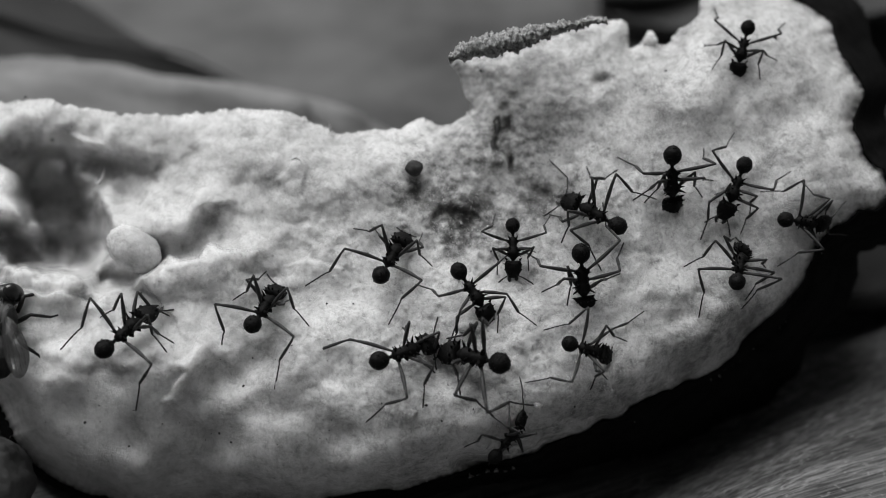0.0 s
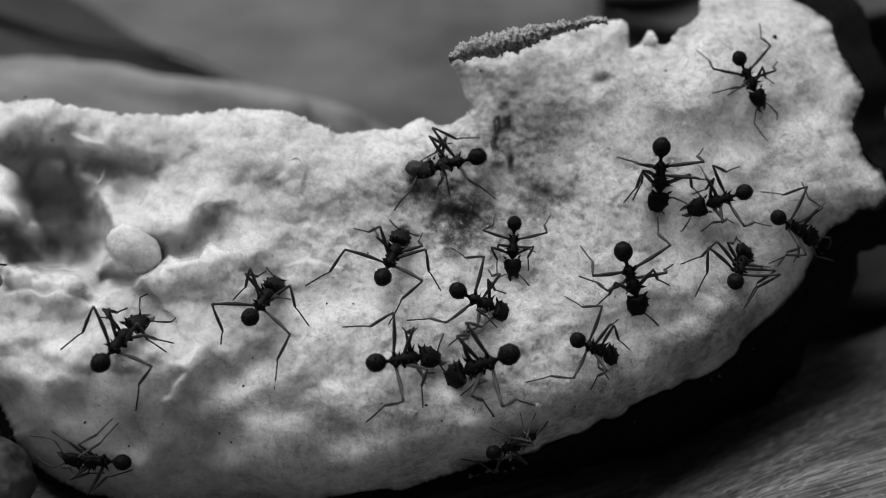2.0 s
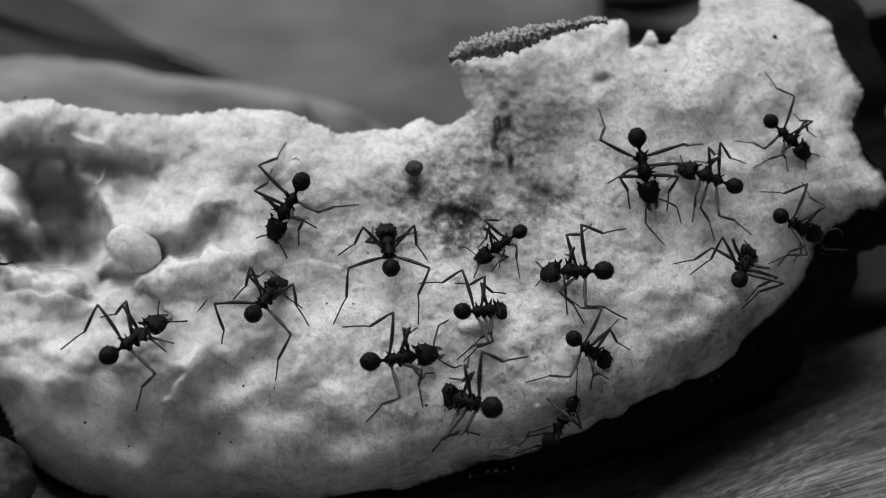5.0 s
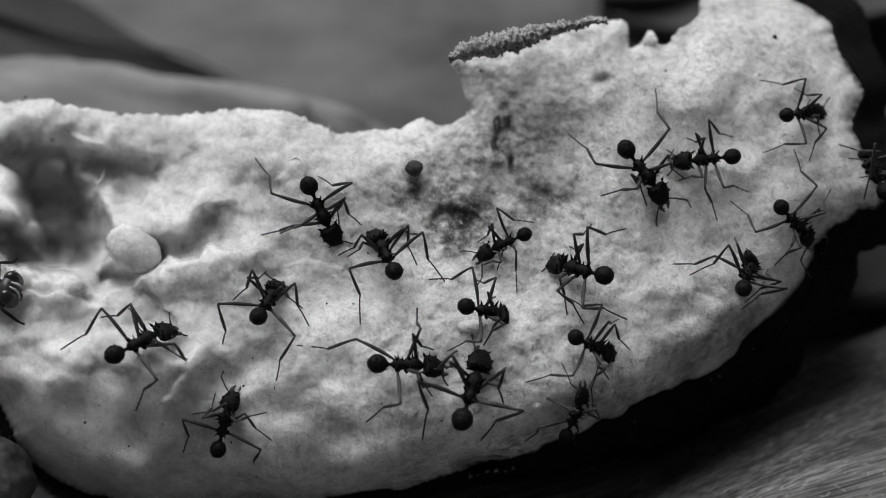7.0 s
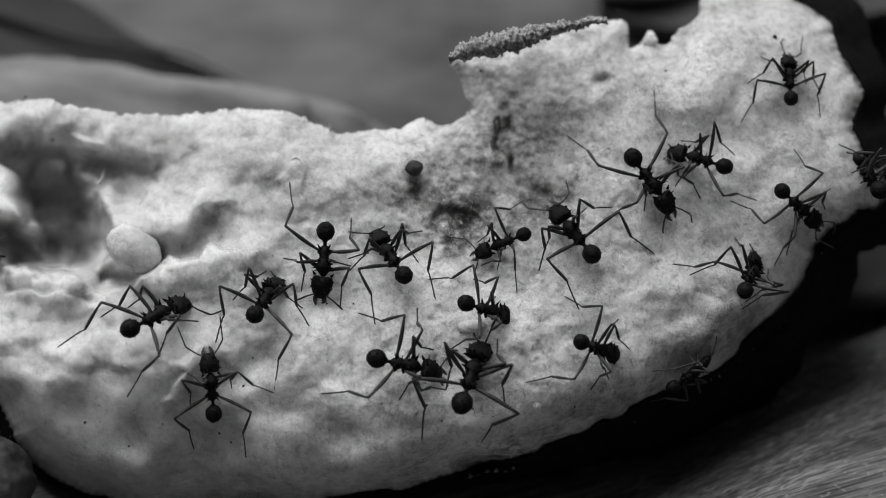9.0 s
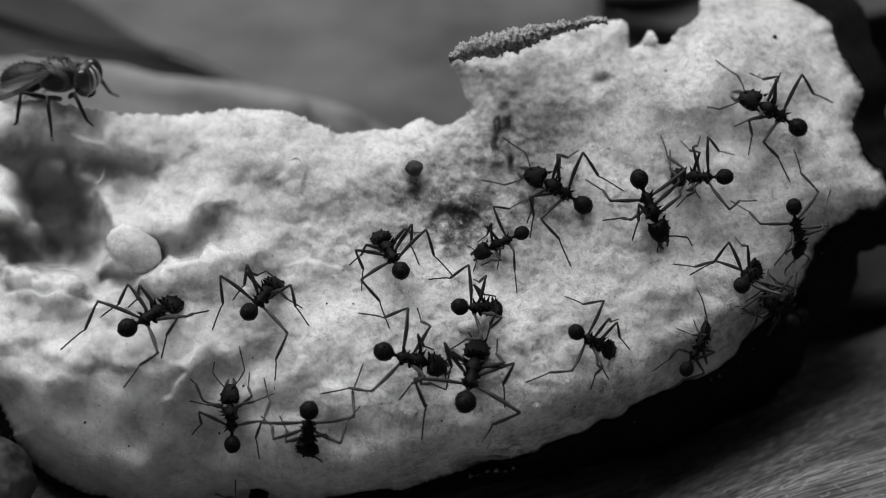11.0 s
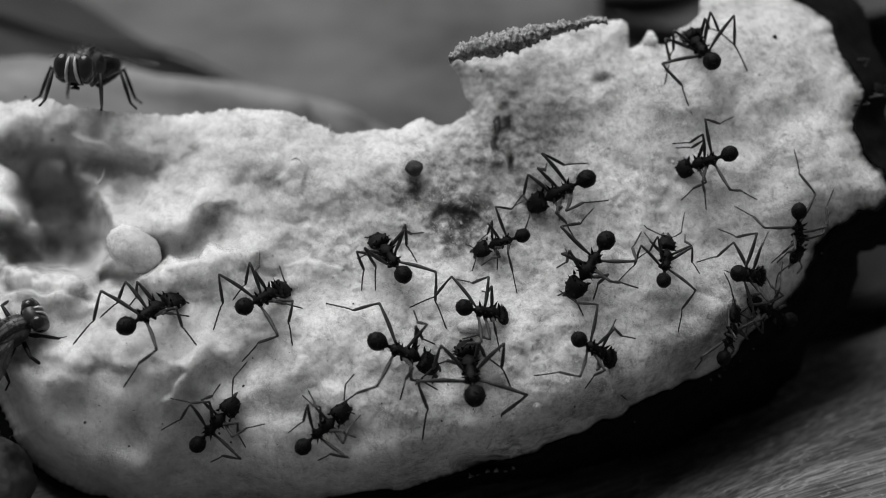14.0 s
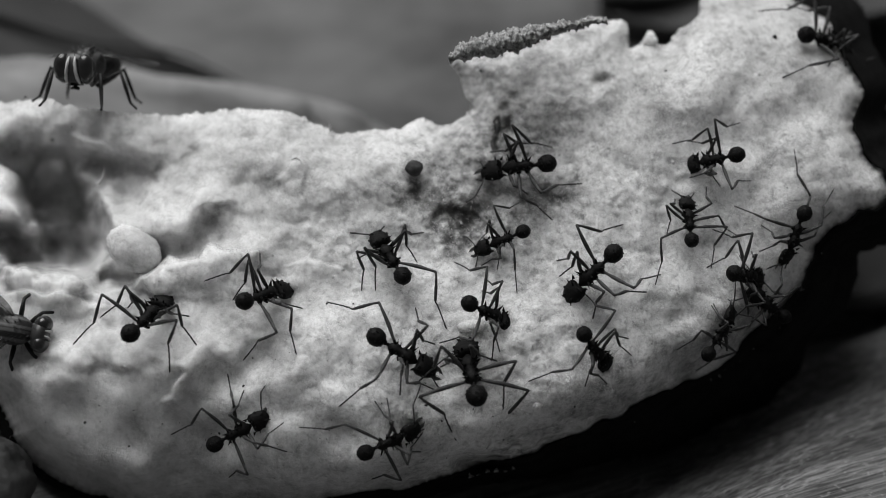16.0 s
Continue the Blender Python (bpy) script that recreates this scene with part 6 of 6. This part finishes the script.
    move_ant(ant_N, [
        (0, 13.07, -0.92, 13.56, -4.27), (0.5, 12.64, 0.6, 17.6, -0.76), (0.7, 14.53, -0.32, 19.77, -0.49), (1, 18.04, -1.24, 23.5, -2.4), (1.5, 17.61, -1.3, 23.01, -2), (2, 17.18, -0.49, 18.69, -4.81),
        (2.5, 17.72, 0.22, 14.91, -2.27), (3.5, 15.99, -1.13, 11.13, -2.92), (4.2, 15.4, -1.73, 10.48, -2.54), (6.3, 14.96, -2.38, 10.86, -1.57),
        (7, 15.23, -2.48, 10.86, -1.4), (8, 15.77, -2.32, 12.21, 0.86), (9, 14.21, -0.49, 11.02, 3.4), (11.3, 13.5, 4.38, 8.7, 7.18),
        (11.5, 14.37, 4.38, 9.24, 6), (12.5, 14.15, 6.81, 9.51, 4.48), (13.5, 13.94, 6.43, 9.24, 3.84), (14.5, 13.13, 7.08, 8.53, 5.19),
        (15.3, 11.07, 7.45, 6, 6), (16, 9.89, 8.16, 4.75, 7.62)], feet=[
        (12.9, (10.86, 1.67), (12.1, 0.86), (14.91, 4.92), (6.27, 2.48), (10.32, 8.27), (13.83, 8.43)),
        (13.9, (11.13, 2.76), (12.64, 0.86), (14.64, 5.56), (6.54, 3.73), (9.94, 8.16), (13.83, 8.16)),
        (14.9, None, (10.48, 3.03), (13.4, 6.27), (4.75, 3.73), (8.97, 8.97), (13.83, 7.62)),
        (15.4, (8.16, 5.19), (10.48, 2.76), (13.29, 6.27), (3.84, 5.19), (8.7, 10.05), (10.48, 9.67))], dip=0.6, step=0.1)
    move_ant(ant_O, [
        (0, 28.95, 20.85, 28.41, 17.72), (0.7, 28.47, 20.58, 28.47, 17.45), (1.5, 28.2, 19.23, 30.03, 15.72), (2.5, 28.41, 16.8, 30.3, 13.56),
        (3.5, 29.12, 14.26, 32.03, 10.75), (4.2, 29.76, 12.1, 32.73, 8.7), (6.3, 33.33, 12.26, 36.79, 12.05), (7, 32.73, 12.75, 36.25, 13.18),
        (8, 32.25, 11.45, 32.79, 15.07), (9, 33.17, 14.37, 33.11, 18.04), (9.2, 33.38, 15.45, 33.38, 18.96), (11.3, 41.11, 16.26, 42.73, 14.91),
        (12.5, 39.49, 17.07, 38.14, 18.69), (13.5, 38.41, 16.53, 40.84, 15.18), (14.5, 38.84, 15.34, 41.11, 14.37), (16, 40.3, 13.56, 41.92, 12.21)], dip=0.6, step=0.1)
    move_ant(ant_R, [
        (0, 46.24, 7.62, 44.08, 11.4), (6.3, 42.73, 6, 40.84, 9.78), (8, 40.84, 4.92, 40.03, 7.62), (9, 41.11, 5.73, 40.3, 8.16),
        (9.3, 41.11, 6.27, 39.76, 9.24), (11.3, 32.19, 12.64, 27.06, 14.64), (11.5, 30.41, 13.29, 25.17, 14.53), (12.5, 25.55, 14.1, 20.31, 14.75),
        (13, 25.82, 15.07, 21.28, 16.8), (13.5, 25.55, 17.99, 23.66, 20.47), (14, 25.6, 17.88, 23.55, 20.7), (14.5, 26.63, 18.69, 27.33, 21.66), (14.8, 26.36, 19.93, 25.98, 23.28),
        (15, 25.6, 19.93, 25.44, 23.39), (15.3, 27.71, 19.88, 31.65, 21.93), (15.5, 31.9, 21.2, 36.0, 22.2), (16, 34.9, 20.58, 38.14, 19.61)], dip=0.6, step=0.1)
    move_ant(ant_P, [
        (0, 5.19, -19.39, 7.08, -17.34), (0.7, 5.19, -19.23, 7.89, -17.5), (1.5, 5.19, -19.12, 8.16, -18.58), (2.5, 4.65, -19.39, 7.62, -18.58),
        (3.5, 4.92, -19.39, 8.16, -17.23), (4.2, 8.16, -17.88, 11.13, -16.69), (6.3, 12.1, -17.93, 13.13, -14.26), (7, 11.67, -17.77, 13.56, -14.26),
        (8, 14.37, -18.85, 17.61, -17.12), (9, 21.93, -13.18, 25.17, -11.02), (11.3, 23.55, -10.75, 25.17, -7.62), (11.5, 24.42, -8.86, 24.09, -4.97),
        (12.5, 21.55, -4.38, 22.2, -0.49), (13.5, 21.34, -4.11, 22.2, -0.22), (14.5, 20.85, -1.46, 20.9, 1.94), (15.3, 23.39, -0.16, 23.55, 3.4),
        (16, 23.66, 0.86, 23.39, 4.54)], feet=[
        (12.4, (20.31, 0.05), (18.85, -3.84), (19.77, -4.81), (23.28, -1.03), (24.42, -2.48), (22.47, -7.62)),
        (13.9, (19.23, 1.57), (18.42, -1.03), (16.8, -3.08), (23.12, 1.4), (24.53, -2.38), (22.47, -7.94)),
        (15.4, (22.2, 4.81), (21.39, 1.24), (20.31, -3.46), (25.17, 6.0), (28.31, 1.13), (25.61, -1.84))], dip=0.6, step=0.1, ride=2.2)
    move_ant(ant_Q, [
        (0, -4.54, -28.04, -9.4, -26.41), (0.7, -7.78, -24.79, -12.1, -23.07), (1, -15.34, -24.25, -19.66, -22.09), (1.5, -20.31, -20.47, -24.69, -17.07),
        (2, -30.74, -20.47, -35.33, -20.2), (2.5, -37.38, -19.01, -42.35, -18.85), (3, -43.43, -18.85, -48.29, -17.23), (4.6, -39.11, -29.12, -34.25, -30.2),
        (5.6, -22.9, -28.04, -19.12, -24.79), (6.3, -20.85, -21.01, -18.2, -17.23), (7, -21.39, -19.12, -20.47, -14.37), (8, -21.61, -17.34, -22.09, -12.64),
        (9, -21.82, -15.77, -22.42, -10.75), (11.3, -19.99, -18.69, -20.36, -14.26), (12.5, -22.85, -17.66, -22.74, -13.34), (13.5, -23.77, -18.42, -20.31, -14.8),
        (14.5, -22.8, -18.85, -20.2, -15.07), (15.3, -22.04, -19.01, -19.66, -14.8), (16, -21.77, -18.58, -17.39, -16.42)], feet=[
        (7.4, (-23.98, -13.45), (-24.09, -15.88), (-23.71, -20.2), (-20.2, -13.34), (-16.42, -13.45), (-18.85, -19.93)),
        (9.0, None, (-24.25, -14.53), (-23.98, -17.77), None, (-16.15, -13.83), (-19.02, -19.66)),
        (11.4, (-24.8, -14.53), (-23.44, -17.07), (-21.93, -21.01), (-18.58, -14.26), (-16.42, -13.99), (-16.42, -20.74)),
        (12.4, (-25.17, -13.72), (-25.5, -16.04), (-25.61, -19.56), (-19.93, -13.45), (-18.58, -15.34), (-20.74, -17.66)),
        (13.4, (-21.28, -12.91), (-26.15, -14.26), (-26.96, -17.34), (-16.96, -16.69), (-18.85, -19.02), (-22.26, -20.37)),
        (14.9, (-24.53, -12.48), (-26.15, -14.26), (-26.31, -17.77), (-16.96, -15.88), (-16.42, -17.77), (-20.58, -21.82)),
        (15.9, None, (-20.58, -11.94), (-25.98, -17.77), (-13.99, -14.37), (-14.91, -19.39), (-20.47, -21.82))], dip=0.6, step=0.1)
    move_ant(ant_T, [
        (0, -18.04, -30.74, -18.04, -26.41), (10.5, -18.58, -29.39, -18.15, -25.06), (11.3, -18.58, -26.41, -17.39, -22.74), (11.5, -18.31, -26.41, -17.23, -22.53),
        (12, -18.85, -23.71, -17.23, -21.28), (12.5, -16.58, -20.63, -13.99, -16.8), (13.5, -13.61, -19.01, -10.37, -15.77), (14.5, -12.91, -18.69, -9.4, -16.04),
        (14.8, -11.83, -18.69, -7.78, -16.42), (15, -11.02, -20.04, -6.7, -19.82), (15.3, -9.78, -18.47, -5.19, -16.58), (16, -7.35, -19.39, -3.08, -17.66)], feet=[
        (12.9, (-13.45, -15.07), (-16.42, -13.99), (-17.77, -19.56), (-11.02, -17.5), (-11.13, -19.39), (-15.88, -22.9)),
        (13.9, (-12.91, -13.45), (-13.45, -13.99), (-14.8, -17.61), (-7.78, -13.99), (-8.32, -18.04), (-11.99, -20.2)),
        (15.4, (-5.35, -14.26), (-9.4, -15.61), (-13.72, -17.07), (-2.38, -17.77), (-3.19, -20.2), (-8.48, -21.12)),
        (15.9, None, (-6.54, -14.53), (-13.72, -17.07), (-1.94, -17.5), (-2.11, -19.39), (-6.86, -21.99))], dip=0.6, step=0.1)
    move_ant(ant_U, [
        (0, 48.94, -15.07, 46.24, -13.45), (9.3, 46.78, -13.45, 44.08, -11.83), (11.3, 31.11, -6.43, 29.49, -3.73), (12.5, 28.41, -9.4, 29.49, -6.43),
        (13.5, 27.06, -10.21, 28.41, -6.97), (14.5, 26.52, -9.94, 27.87, -6.7), (15.3, 26.25, -8.59, 27.87, -6.43), (16, 25.33, -9.94, 27.6, -6.54)], dip=0.6, step=0.1, ride=2.2)
    move_ant(ant_V, [
        (0, 52.72, -10.75, 50.02, -9.67), (9.3, 50.56, -10.21, 47.86, -9.13), (11.3, 32.73, -5.62, 30.57, -4.81), (12.5, 33, -4, 30.03, -3.19),
        (13.5, 32.19, -5.62, 29.76, -4.27), (14.5, 33.27, -7.24, 30.03, -5.89), (16, 32.46, -6.43, 30.03, -4.54)], dip=0.6, step=0.1, ride=2.2)
    move_fly(fly_low, [
        (0, *(-42.35, -9.4), *(-41.92, -4.7)), (0.7, *(-43, -8.59), *(-41.92, -4.16)), (1.5, *(-45.32, -4), *(-48.83, -1.57)), (3.5, *(-45.59, -4.27), *(-49.37, -2.38)),
        (4.6, *(-46.13, -4.27), *(-47.75, -1.03)), (6.3, *(-45.86, -4), *(-41.38, -3.62)), (7, *(-45.86, -4), *(-41.54, -3.84)), (8, *(-46.4, -4), *(-42.03, -3.73)), (9, *(-48.83, 0.59), *(-44.78, 1.67)),
        (11.3, *(-50.45, -6.97), *(-46.4, -6.43)), (12.5, *(-43, -9.24), *(-39.97, -7.08)), (13.5, *(-43, -9.35), *(-40.08, -7.18)), (14.5, *(-43, -9.13), *(-39.97, -7.08)), (15.3, *(-43.7, -6.97), *(-38.84, -7.78)), (16, *(-43.54, -7.24), *(-38.68, -8.16))])
    perch = Vector(on_face([(-34.79, 13.56)[0]], [(-34.79, 13.56)[1]], [float(face_height([(-34.79, 13.23)[0]], [(-34.79, 13.23)[1]])[0])])[0])
    away = Vector((-0.078, 0.045, 0.0262))
    here = perch + Vector((0.0012, 0.001, 0.0041))
    seat = Matrix.Translation(here) @ pose(0, 0, 0, 0, -24, -98)
    walk(fly_ridge, [(0, Matrix.Translation(away) @ pose(0, 0, 0, 0, 0, -20)), (10.2, Matrix.Translation(away) @ pose(0, 0, 0, 0, 0, -20)),
                     (10.6, Matrix.Translation(here + Vector((-0.02, 0.006, 0.012))) @ pose(0, 0, 0, 0, 5, -15)), (11.0, Matrix.Translation(here + Vector((-0.003, 0.0, -0.0012))) @ pose(0, 0, 0, 0, -6, -12)),
                     (11.3, Matrix.Translation(here + Vector((-0.0015, 0, -0.0012))) @ pose(0, 0, 0, 0, -6, -15)), (11.5, Matrix.Translation(here + Vector((0.0006, 0, -0.0008))) @ pose(0, 0, 0, 0, -8, -45)),
                     (12.0, seat), (16, seat)])


motions()
